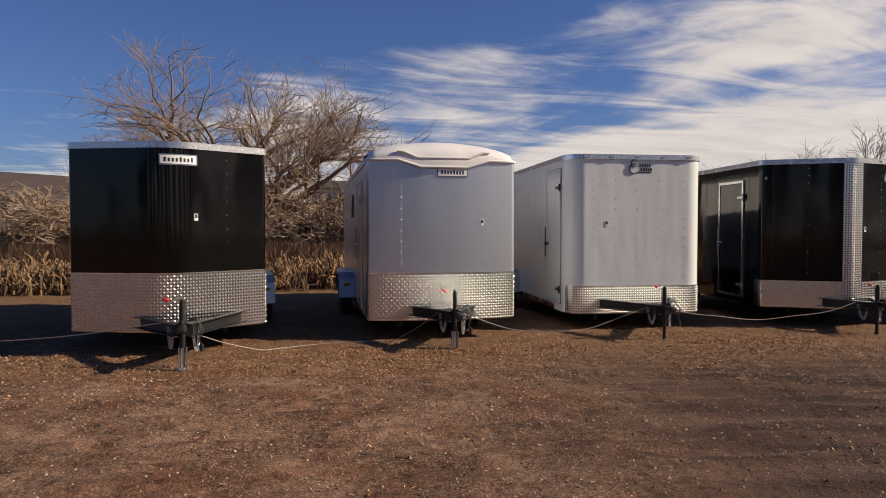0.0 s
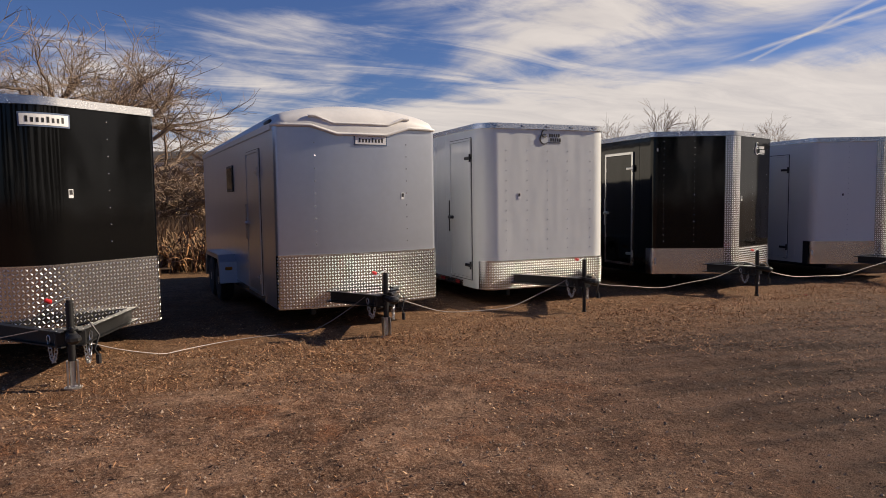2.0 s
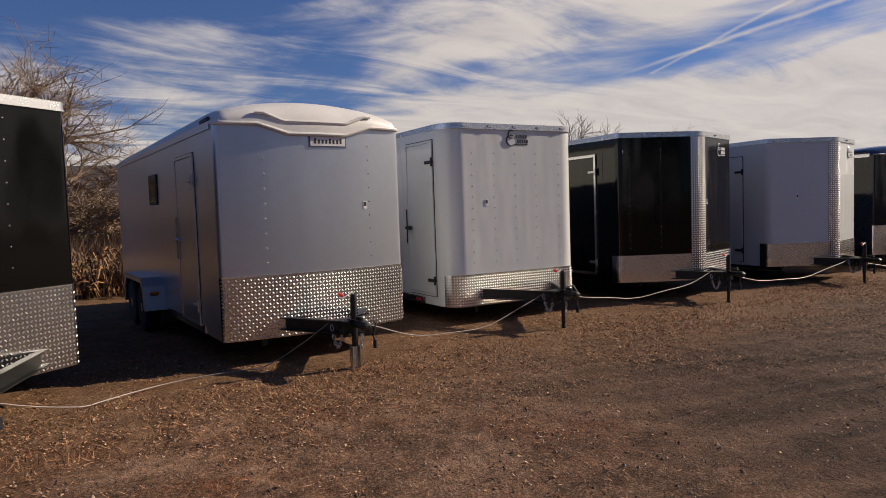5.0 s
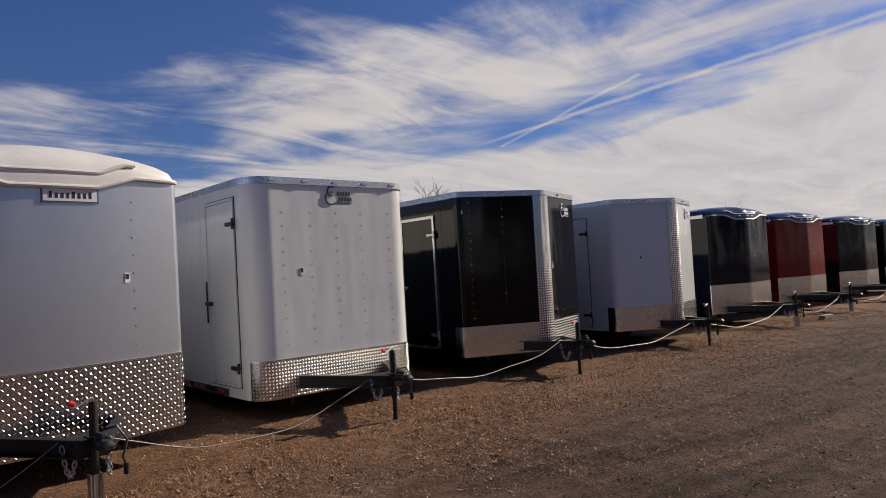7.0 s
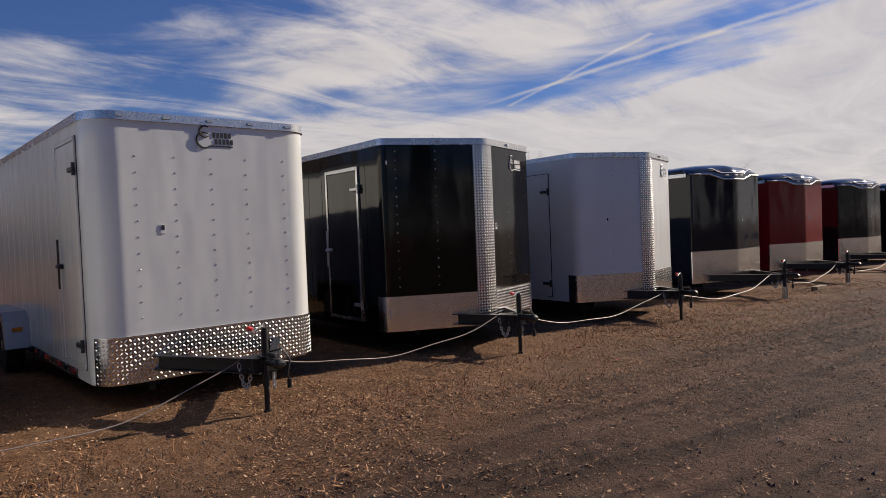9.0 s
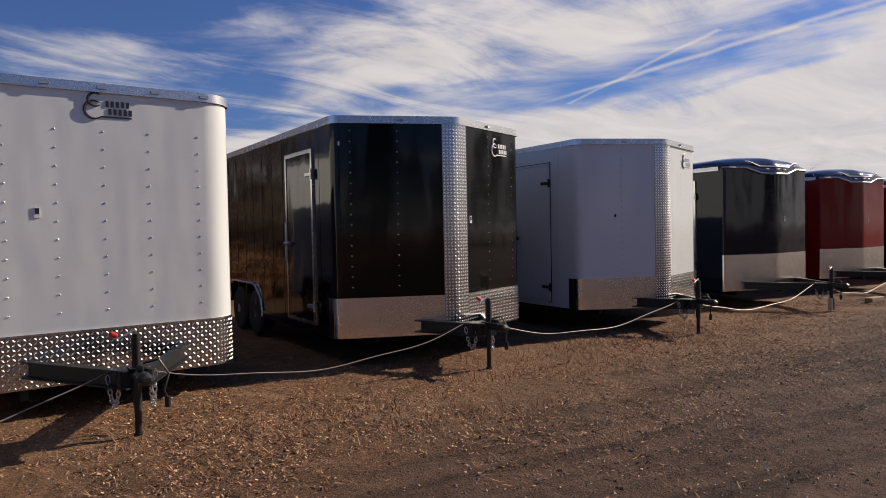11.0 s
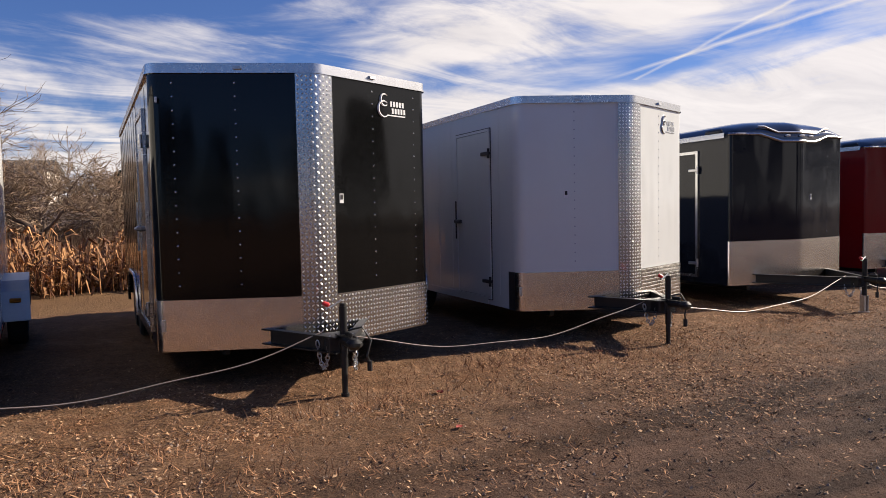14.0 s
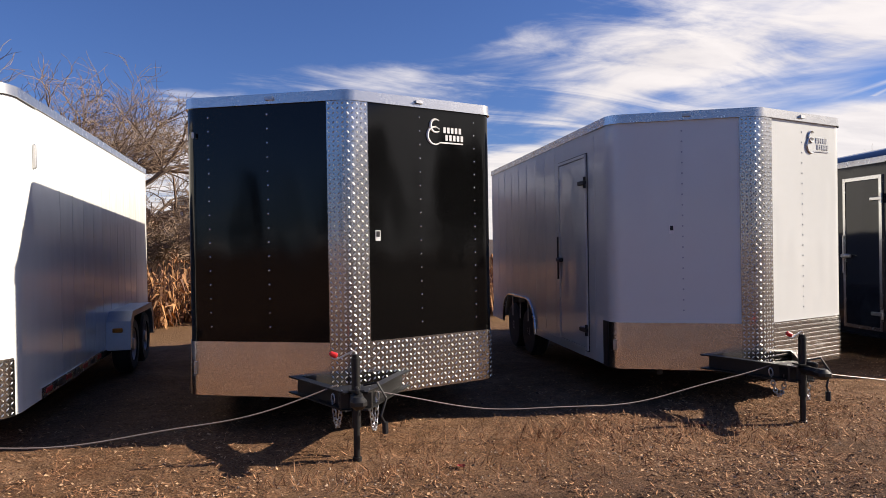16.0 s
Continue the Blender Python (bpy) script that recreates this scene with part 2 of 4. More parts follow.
def ground_material():
    m = bpy.data.materials.new("gravel_dirt")
    m.use_nodes = True
    nt = m.node_tree
    p = nt.nodes["Principled BSDF"]
    t = nt.nodes.new("ShaderNodeTexCoord")

    def tex(s, detail=6.0, rough=0.6, squash=None):
        n = nt.nodes.new("ShaderNodeTexNoise")
        n.inputs["Scale"].default_value, n.inputs["Detail"].default_value, n.inputs["Roughness"].default_value = s, detail, rough
        src = t.outputs["Object"]
        if squash:
            mp = nt.nodes.new("ShaderNodeMapping")
            mp.inputs["Scale"].default_value = squash
            mp.inputs["Rotation"].default_value = (0, 0, radians(-16))
            nt.links.new(src, mp.inputs["Vector"])
            src = mp.outputs[0]
        nt.links.new(src, n.inputs["Vector"])
        return n.outputs["Fac"]

    def ramp(f, stops):
        r = nt.nodes.new("ShaderNodeValToRGB")
        e = r.color_ramp.elements
        while len(e) < len(stops):
            e.new(0.5)
        for el, (pos, c) in zip(e, stops):
            el.position, el.color = pos, (*c, 1)
        nt.links.new(f, r.inputs[0])
        return r.outputs[0]

    def mix(f, a, b, mode="MIX"):
        n = nt.nodes.new("ShaderNodeMixRGB")
        n.blend_type = mode
        for i, v in enumerate((f, a, b)):
            if isinstance(v, float):
                n.inputs[i].default_value = v
            else:
                nt.links.new(v, n.inputs[i])
        return n.outputs[0]

    dirt = ramp(tex(1.3), [(0.32, (0.090, 0.043, 0.026)), (0.52, (0.235, 0.126, 0.077)), (0.70, (0.42, 0.26, 0.172))])
    grit = ramp(tex(48, 5), [(0.30, (0.018, 0.009, 0.005)), (0.50, (0.125, 0.073, 0.044)), (0.66, (0.52, 0.37, 0.26))])
    lane = ramp(tex(0.7, 6, 0.62, (0.35, 5.0, 1)), [(0.40, (0.030, 0.017, 0.012)), (0.62, (0.105, 0.061, 0.042))])
    straw = ramp(tex(45, 3, 0.6, (1.0, 3.0, 1)), [(0.38, (0.040, 0.018, 0.008)), (0.66, (0.33, 0.185, 0.085))])
    base = mix(0.42, dirt, grit)
    # red-brown leaf mould in patches, pale dust in others
    mould = ramp(tex(0.9, 8, 0.7), [(0.50, (0, 0, 0)), (0.64, (0.75, 0.75, 0.75))])
    base = mix(mould, base, ramp(tex(30, 4), [(0.35, (0.050, 0.018, 0.009)), (0.62, (0.24, 0.098, 0.046))]))
    clod = ramp(tex(7, 6, 0.75), [(0.36, (0.45, 0.42, 0.40)), (0.50, (1, 1, 1)), (0.66, (1.35, 1.30, 1.25))])
    base = mix(1.0, base, clod, "MULTIPLY")
    sepx = nt.nodes.new("ShaderNodeSeparateXYZ")
    nt.links.new(t.outputs["Object"], sepx.inputs[0])

    def band(a, b, wob):
        # straw lies beside the parked row, bare wheel lane farther out
        mm = nt.nodes.new("ShaderNodeMath")
        mm.operation = "MULTIPLY_ADD"
        nt.links.new(sepx.outputs[0], mm.inputs[0])
        mm.inputs[1].default_value = -0.22
        nt.links.new(sepx.outputs[1], mm.inputs[2])
        ad = nt.nodes.new("ShaderNodeMath")
        ad.operation = "MULTIPLY_ADD"
        nt.links.new(tex(0.9), ad.inputs[0])
        ad.inputs[1].default_value = wob
        nt.links.new(mm.outputs[0], ad.inputs[2])
        r = nt.nodes.new("ShaderNodeMapRange")
        r.interpolation_type = "SMOOTHSTEP"
        r.inputs["From Min"].default_value, r.inputs["From Max"].default_value = a, b
        nt.links.new(ad.outputs[0], r.inputs["Value"])
        return r.outputs[0]

    # the darker lane colour takes over towards +x, its edge broken by noise
    lane_edge = nt.nodes.new("ShaderNodeMath")
    lane_edge.operation = "MULTIPLY_ADD"
    nt.links.new(tex(0.6), lane_edge.inputs[0])
    lane_edge.inputs[1].default_value = 4.0
    nt.links.new(sepx.outputs[0], lane_edge.inputs[2])
    dr = nt.nodes.new("ShaderNodeMapRange")
    dr.interpolation_type = "SMOOTHSTEP"
    dr.inputs["From Min"].default_value, dr.inputs["From Max"].default_value = 1.2, 5.5
    dr.inputs["To Min"].default_value, dr.inputs["To Max"].default_value = 0.05, 0.92
    nt.links.new(lane_edge.outputs[0], dr.inputs["Value"])
    col = mix(band(7.9, 10.2, 3.0), mix(dr.outputs[0], base, lane), mix(0.55, base, straw))
    far = mix(tex(0.05), ramp(tex(0.25), [(0.3, (0.13, 0.07, 0.035)), (0.7, (0.24, 0.15, 0.075))]), straw)
    col = mix(band(16.5, 18.0, 2.0), col, far)
    nt.links.new(col, p.inputs["Base Color"])
    p.inputs["Roughness"].default_value = 0.95
    p.inputs["Specular IOR Level"].default_value = 0.2
    b1 = nt.nodes.new("ShaderNodeBump")
    b1.inputs["Strength"].default_value, b1.inputs["Distance"].default_value = 1.0, 0.05
    nt.links.new(tex(9, 8, 0.7), b1.inputs["Height"])
    b2 = nt.nodes.new("ShaderNodeBump")
    b2.inputs["Strength"].default_value, b2.inputs["Distance"].default_value = 1.0, 0.012
    nt.links.new(tex(60, 4), b2.inputs["Height"])
    nt.links.new(b1.outputs[0], b2.inputs["Normal"])
    nt.links.new(b2.outputs[0], p.inputs["Normal"])
    return m


M_GROUND = ground_material()


# ---- mesh helpers ----
class Geo:
    def __init__(self):
        self.v, self.f = [], []

    def add(self, verts, faces):
        n = len(self.v)
        self.v += [tuple(q) for q in verts]
        self.f += [tuple(i + n for i in f) for f in faces]
        return self

    def box(self, cx, cy, cz, sx, sy, sz, m=None, bev=0.0):
        x, y, z = sx / 2, sy / 2, sz / 2
        b = min(bev, x * 0.9, y * 0.9, z * 0.9)
        if b <= 0:
            vs = [(i * x, j * y, k * z) for i in (-1, 1) for j in (-1, 1) for k in (-1, 1)]
            fs = [(0, 1, 3, 2), (4, 6, 7, 5), (0, 4, 5, 1), (2, 3, 7, 6), (0, 2, 6, 4), (1, 5, 7, 3)]
        else:
            loop = [(-x + b, -y), (x - b, -y), (x, -y + b), (x, y - b), (x - b, y), (-x + b, y), (-x, y - b), (-x, -y + b)]
            inner = [(px * (x - b) / x, py * (y - b) / y) for px, py in loop]
            vs = [(*q, -z) for q in inner] + [(*q, -z + b) for q in loop] + [(*q, z - b) for q in loop] + [(*q, z) for q in inner]
            fs = [tuple(range(7, -1, -1)), tuple(range(24, 32))]
            fs += [(r * 8 + i, r * 8 + (i + 1) % 8, r * 8 + 8 + (i + 1) % 8, r * 8 + 8 + i) for r in range(3) for i in range(8)]
        m = Matrix.Translation((cx, cy, cz)) @ (m or Matrix())
        return self.add([m @ Vector(q) for q in vs], fs)

    def tube(self, pts, r, n=8, closed=False, taper=None):
        pts = [Vector(q) for q in pts]
        rings, k = [], len(pts)
        ref = None
        for i, q in enumerate(pts):
            a = pts[(i - 1) % k] if (closed or i) else q
            b = pts[(i + 1) % k] if (closed or i < k - 1) else q
            d = (b - a).normalized()
            if ref is None:
                ref = d.orthogonal().normalized()
            ref = (ref - d * ref.dot(d)).normalized()
            s = d.cross(ref)
            rad = taper[i] if taper else r
            rings.append([q + (ref * math.cos(2 * math.pi * j / n) + s * math.sin(2 * math.pi * j / n)) * rad for j in range(n)])
        fs = []
        for i in range(k if closed else k - 1):
            o, o2 = i * n, ((i + 1) % k) * n
            fs += [(o + j, o + (j + 1) % n, o2 + (j + 1) % n, o2 + j) for j in range(n)]
        if not closed:
            fs += [tuple(range(n - 1, -1, -1)), tuple((k - 1) * n + j for j in range(n))]
        return self.add([q for ring in rings for q in ring], fs)

    def lathe(self, prof, centre, n=28):
        # prof: (offset along x, radius)
        cx, cy, cz = centre
        vs = [(cx + o, cy + r * math.cos(2 * math.pi * j / n), cz + r * math.sin(2 * math.pi * j / n)) for o, r in prof for j in range(n)]
        fs = [(i * n + j, i * n + (j + 1) % n, (i + 1) * n + (j + 1) % n, (i + 1) * n + j) for i in range(len(prof) - 1) for j in range(n)]
        fs += [tuple(range(n)), tuple((len(prof) - 1) * n + j for j in range(n - 1, -1, -1))]
        return self.add(vs, fs)

    def mesh(self, name, material, smooth=None):
        me = bpy.data.meshes.new(name)
        me.from_pydata(self.v, [], self.f)
        me.materials.append(material)
        if smooth is not None:
            me.polygons.foreach_set("use_smooth", [True] * len(me.polygons))
            me.set_sharp_from_angle(angle=radians(smooth))
        me.update()
        return me


def part(name, geo, material, parent=None, label="", smooth=35):
    ob = new(name, geo.mesh(name, material, smooth))
    ob.parent = parent
    if label:
        ob["label"] = label
    return ob


def thing(name, geo, material, label, category, group="", kind="", smooth=35):
    return tagged(part(name, geo, material, None, "", smooth), label, category, group, kind)


def ground_z(x, y):
    a, b = min(max(x, -12), 30), min(max(y, -6), 20)
    return -0.022 - 0.0075 * a - 0.007 * b


def surface_z(x, y):
    """The dirt as it lies: slope, swells, clods and the wheel ruts of the lane."""
    z = ground_z(x, y)
    if not (-14 <= x <= 34 and -4 <= y <= 24):
        return z
    z += 0.018 * noise.noise((x * 0.8, y * 0.8, 0)) + 0.008 * noise.noise((x * 2.7, y * 2.7, 3))
    z += 0.013 * noise.noise((x * 4.5, y * 4.5, 8)) + 0.012 * noise.noise((x * 10, y * 10, 5))
    lane = y - 0.22 * x + 0.25 * noise.noise((x * 0.16, 0, 2))
    for at, wide, deep in RUTS:
        d = (lane - at) / wide
        if abs(d) < 3:
            z += 1.7 * deep * (0.8 * math.exp(-(abs(d) - 1.4) ** 2 * 4) - math.exp(-d * d)) * (0.6 + 0.8 * noise.noise((x * 0.5, at, 1)))
    return z


RUTS = ((1.9, 0.13, 0.014), (2.7, 0.16, 0.018), (3.4, 0.13, 0.016), (4.3, 0.17, 0.020), (5.0, 0.13, 0.018), (5.75, 0.15, 0.022), (6.5, 0.12, 0.014))


def fillet(corners, closed=False):
    """corners: (x, y, radius) -> polyline with rounded corners."""
    out, k = [], len(corners)
    for i, (x, y, r) in enumerate(corners):
        if r <= 0 or (not closed and i in (0, k - 1)):
            out.append(Vector((x, y)))
            continue
        p, a, b = Vector((x, y)), Vector(corners[i - 1][:2]), Vector(corners[(i + 1) % k][:2])
        u, w = (a - p).normalized(), (b - p).normalized()
        half = u.angle(w) / 2
        t = r / math.tan(half)
        s, e = p + u * t, p + w * t
        c = p + (u + w).normalized() * (r / math.sin(half))
        n = 48 if r > 0.3 else 16
        a0, a1 = math.atan2(*(s - c).yx), math.atan2(*(e - c).yx)
        da = (a1 - a0 + math.pi) % (2 * math.pi) - math.pi
        # the flat sheet starts right beside the bend
        out.append(s + u * 0.012)
        out += [c + Vector((math.cos(a0 + da * j / n), math.sin(a0 + da * j / n))) * r for j in range(n + 1)]
        out.append(e + w * 0.012)
    return out


class Path:
    """A plan line with arc length; the outward side lies to its right when walked from left shoulder to right shoulder."""

    def __init__(self, pts):
        self.p = pts
        self.s = [0.0]
        for a, b in zip(pts, pts[1:]):
            self.s.append(self.s[-1] + (b - a).length)
        self.length = self.s[-1]

    def at(self, s):
        s = min(max(s, 0.0), self.length)
        i = 0
        while i < len(self.s) - 2 and self.s[i + 1] < s:
            i += 1
        a, b = self.p[i], self.p[i + 1]
        d = (b - a).normalized()
        return a + d * (s - self.s[i]), Vector((d.y, -d.x))

    def cut(self, s0, s1):
        out = [self.at(s0 + 1e-5)] + [None] * 0
        for i in range(1, len(self.p) - 1):
            if s0 + 1e-4 < self.s[i] < s1 - 1e-4:
                n = ((self.p[i] - self.p[i - 1]).normalized() + (self.p[i + 1] - self.p[i]).normalized()).normalized()
                out.append((self.p[i], Vector((n.y, -n.x))))
        return out + [self.at(s1 - 1e-5)]


def strip(path, s0, s1, z0, z1, off, geo=None):
    """A band of sheet lying on the plan line, with its thickness."""
    geo = geo or Geo()
    pts = path.cut(s0, s1)
    vs = []
    for q, n in pts:
        o, i = q + n * off, q + n * 0.001
        vs += [(i.x, i.y, z0), (o.x, o.y, z0), (o.x, o.y, z1), (i.x, i.y, z1)]
    k = len(pts)
    fs = [(4 * a + j, 4 * a + 4 + j, 4 * a + 4 + (j + 1) % 4, 4 * a + (j + 1) % 4) for a in range(k - 1) for j in range(3)]
    fs += [(0, 1, 2, 3), tuple(4 * (k - 1) + j for j in (3, 2, 1, 0))]
    return geo.add(vs, fs)


def lugs(path, s0, s1, z0, z1, off, pitch=0.037):
    """Raised lens-shaped lugs of tread plate, turned to and fro."""
    geo = Geo()
    nu, nv = max(1, int((s1 - s0) / pitch)), max(1, int((z1 - z0) / pitch))
    for i in range(nu):
        q, n = path.at(s0 + (i + 0.5) * (s1 - s0) / nu)
        u = Vector((-n.y, n.x, 0))
        n3 = Vector((n.x, n.y, 0))
        for j in range(nv):
            c = Vector((q.x, q.y, z0 + (j + 0.5) * (z1 - z0) / nv)) + n3 * off
            sgn = 1 if (i + j) % 2 else -1
            d = (u + Vector((0, 0, sgn))).normalized()
            e = n3.cross(d)
            L, W, H = pitch * 0.44, pitch * 0.19, 0.0036
            geo.add([c - d * L, c - e * W, c + d * L, c + e * W, c - d * L * 0.35 + n3 * H, c + d * L * 0.35 + n3 * H],
                    [(0, 1, 4), (1, 5, 4), (1, 2, 5), (2, 3, 5), (3, 4, 5), (3, 0, 4)])
    return geo


def rivets(path, columns, z0, z1, step, off=0.001, r=0.009):
    geo = Geo()
    for s in columns:
        q, n = path.at(s)
        u, n3 = Vector((-n.y, n.x, 0)), Vector((n.x, n.y, 0))
        for j in range(int((z1 - z0) / step) + 1):
            c = Vector((q.x, q.y, z0 + j * step)) + n3 * off
            ring = [c + (u * math.cos(k * math.pi / 3) + Vector((0, 0, math.sin(k * math.pi / 3)))) * r for k in range(6)]
            top = [c + (u * math.cos(k * math.pi / 3) + Vector((0, 0, math.sin(k * math.pi / 3)))) * r * 0.6 + n3 * r * 0.35 for k in range(6)]
            geo.add(ring + top, [(k, (k + 1) % 6, 6 + (k + 1) % 6, 6 + k) for k in range(6)] + [tuple(range(6, 12))])
    return geo


def patch(path, s, z, w, h, off, geo=None):
    """A small flat plate lying on the front."""
    q, n = path.at(s)
    geo = geo or Geo()
    ang = math.atan2(n.x, -n.y)
    m = Matrix.Rotation(ang, 4, "Z")
    c = Vector((q.x, q.y, 0)) + Vector((n.x, n.y, 0)) * off / 2
    return geo.box(c.x, c.y, z, w, off, h, m)


def wheel(parent, x, y, r=0.34, w=0.2):
    s = 1 if x > 0 else -1
    g = Geo().lathe([(-w / 2, r * 0.62), (-w / 2, r * 0.9), (-w * 0.36, r), (w * 0.36, r), (w / 2, r * 0.9), (w / 2, r * 0.62), (w * 0.2, r * 0.58), (-w * 0.2, r * 0.58)], (x, y, r))
    t = part("wheel", g, M_RUBBER, parent, "black trailer wheel with a ribbed tyre")
    g = Geo().lathe([(-s * 0.02, r * 0.6), (s * w * 0.42, r * 0.61), (s * w * 0.40, r * 0.54), (s * w * 0.25, r * 0.5), (s * w * 0.30, r * 0.25), (s * w * 0.5, r * 0.2), (s * w * 0.5, r * 0.1)], (x, y, r))
    part("rim", g, M_RIM, t, "white steel rim")


def side_box(geo, w, y, z, sy, sz, off, side=-1, bev=0.0):
    return geo.box(side * (w / 2 + off / 2), y, z, off, sy, sz, None, bev)


def door(parent, w, y0, y1, z0, z1, skin, trim, bold=False):
    """A side door on the near side: slab, frame, two strap hinges, bar lock with its handle."""
    ym, zm, t = (y0 + y1) / 2, (z0 + z1) / 2, 0.045 if bold else 0.03
    d = part("door", side_box(Geo(), w, ym, zm, y1 - y0 - 2 * t - 0.01, z1 - z0 - 2 * t - 0.01, 0.014, -1, 0.004), skin, parent)
    g = Geo()
    side_box(g, w, y0 + t / 2, zm, t, z1 - z0, 0.022)
    side_box(g, w, y1 - t / 2, zm, t, z1 - z0, 0.022)
    side_box(g, w, ym, z1 - t / 2, y1 - y0 - 2 * t - 0.004, t, 0.022)
    side_box(g, w, ym, z0 + t / 2, y1 - y0 - 2 * t - 0.004, t, 0.022)
    part("door_frame", g, trim, d)
    if not bold:
        # dark strips drawn in for the door's gap and shadow lines
        g = Geo()
        for yy in (y0 - 0.006, y1 + 0.006):
            side_box(g, w, yy, zm, 0.018, z1 - z0 + 0.02, 0.006)
        for zz in (z0 - 0.006, z1 + 0.006):
            side_box(g, w, ym, zz, y1 - y0, 0.014, 0.006)
        part("door_gasket", g, M_INK, d, "dark strips for the gap and shadow line round the door")
    for z in (z0 + 0.22, z1 - 0.30):
        h = Geo().box(-w / 2 - 0.035, y0 + 0.07, z, 0.03, 0.2, 0.045, None, 0.006)
        h.tube([(-w / 2 - 0.035, y0 - 0.01, z - 0.06), (-w / 2 - 0.035, y0 - 0.01, z + 0.06)], 0.016)
        part("hinge", h, M_INK if skin is M_WHITE else M_STEEL, d, "dark strap hinge" if skin is M_WHITE else "bright strap hinge")
    h = Geo().tube([(-w / 2 - 0.035, y1 - 0.015, z0 + 0.72), (-w / 2 - 0.035, y1 - 0.015, z0 + 1.22)], 0.010)
    h.box(-w / 2 - 0.03, y1 - 0.06, z0 + 0.95, 0.05, 0.16, 0.05, None, 0.01)
    h.box(-w / 2 - 0.06, y1 - 0.12, z0 + 0.95, 0.03, 0.12, 0.03, None, 0.008)
    part("bar_lock", h, M_INK if skin is M_WHITE else M_STEEL, d, "dark bar lock" if skin is M_WHITE else "bright bar lock")


def chain(parent, a, b, sag):
    a, b = Vector(a), Vector(b)
    g = Geo()
    n = 16
    pts = [a.lerp(b, i / n) - Vector((0, 0, sag * 4 * (i / n) * (1 - i / n))) for i in range(n + 1)]
    for i in range(n):
        c, d = (pts[i] + pts[i + 1]) / 2, (pts[i + 1] - pts[i])
        L = d.length * 0.68
        d.normalize()
        e = d.orthogonal().normalized()
        if i % 2:
            e = d.cross(e)
        g.tube([c + d * L * math.cos(k * math.pi / 4) + e * 0.016 * math.sin(k * math.pi / 4) for k in range(8)], 0.0055, 5, True)
    part("safety_chain", g, M_STEEL, parent, "bright steel safety chain")


def tongue(root, spread, y_back, tj, crank=-1, silver_leg=False):
    """The A-frame, coupler, jack, chains and cord. tj: how far the jack stands before the shoulders."""
    fr = part("tongue", Geo().box(0, -tj + 0.14, 0.43, 0.24, 0.26, 0.125, None, 0.01), M_FRAME, root, "black steel A-frame tongue")
    for s in (-1, 1):
        g = Geo()
        a, b = Vector((s * spread, y_back, 0.43)), Vector((s * 0.05, -tj - 0.02, 0.43))
        d = b - a
        m = Matrix.Rotation(math.atan2(d.y, d.x), 4, "Z")
        c = (a + b) / 2
        g.box(c.x, c.y, 0.43 + 0.062, d.length, 0.07, 0.012, m)
        g.box(c.x, c.y, 0.43 - 0.062, d.length, 0.07, 0.012, m)
        g.box(c.x, c.y, 0.43, d.length, 0.012, 0.112, m @ Matrix.Translation((0, -s * 0.02, 0)))
        part("beam", g, M_FRAME, fr)
    g = Geo().box(0, -tj - 0.11, 0.47, 0.09, 0.22, 0.07, None, 0.02)
    g.box(0, -tj - 0.24, 0.47, 0.115, 0.13, 0.085, None, 0.03)
    g.box(0, -tj - 0.12, 0.53, 0.03, 0.12, 0.04, None, 0.008)
    part("coupler", g, M_FRAME, fr)
    g = Geo().tube([(0, -tj, 0.24), (0, -tj, 0.74)], 0.032, 14)
    g.tube([(0, -tj, 0.735), (0, -tj, 0.765)], 0.026, 12)
    g.box(0, -tj, 0.51, 0.11, 0.11, 0.012)
    j = part("jack", g, M_FRAME, root, "black tongue jack")
    g = Geo().tube([(0, -tj, 0.02), (0, -tj, 0.26)], 0.024, 12)
    if silver_leg:
        g.tube([(0, -tj, 0.0), (0, -tj, 0.012)], 0.075, 12)
        g.box(-0.04, -tj, 0.13, 0.012, 0.07, 0.22)
        g.box(0.04, -tj, 0.13, 0.012, 0.07, 0.22)
    else:
        g.tube([(0, -tj, 0.0), (0, -tj, 0.03)], 0.034, 12)
    part("jack_leg", g, M_STEEL if silver_leg else M_FRAME, j)
    c = crank
    g = Geo().tube([(0, -tj, 0.75), (0, -tj - 0.005, 0.785), (c * 0.02, -tj - 0.02, 0.79), (c * 0.13, -tj - 0.05, 0.745), (c * 0.16, -tj - 0.05, 0.75)], 0.007, 7)
    part("crank", g, M_STEEL, j, "steel crank")
    g = Geo().tube([(c * 0.13, -tj - 0.05, 0.765), (c * 0.14, -tj - 0.05, 0.768), (c * 0.175, -tj - 0.05, 0.785), (c * 0.185, -tj - 0.05, 0.79)], 0.02, 10, taper=[0.012, 0.021, 0.018, 0.008])
    part("crank_knob", g, M_REDP, j, "red plastic knob")
    chain(root, (-0.10, -tj + 0.05, 0.49), (-0.16, -tj + 0.20, 0.44), 0.24)
    chain(root, (0.10, -tj + 0.05, 0.49), (0.17, -tj + 0.18, 0.44), 0.28)
    pts = [(0.06, -tj + 0.05, 0.53), (0.15, -tj - 0.03, 0.56), (0.21, -tj - 0.06, 0.45), (0.17, -tj - 0.07, 0.33), (0.20, -tj - 0.05, 0.27)]
    g = Geo().tube(pts, 0.009, 6)
    g.tube([(0.20, -tj - 0.05, 0.28), (0.20, -tj - 0.05, 0.20)], 0.022, 8)
    part("wiring_plug", g, M_INK, root, "black wiring cord and plug")


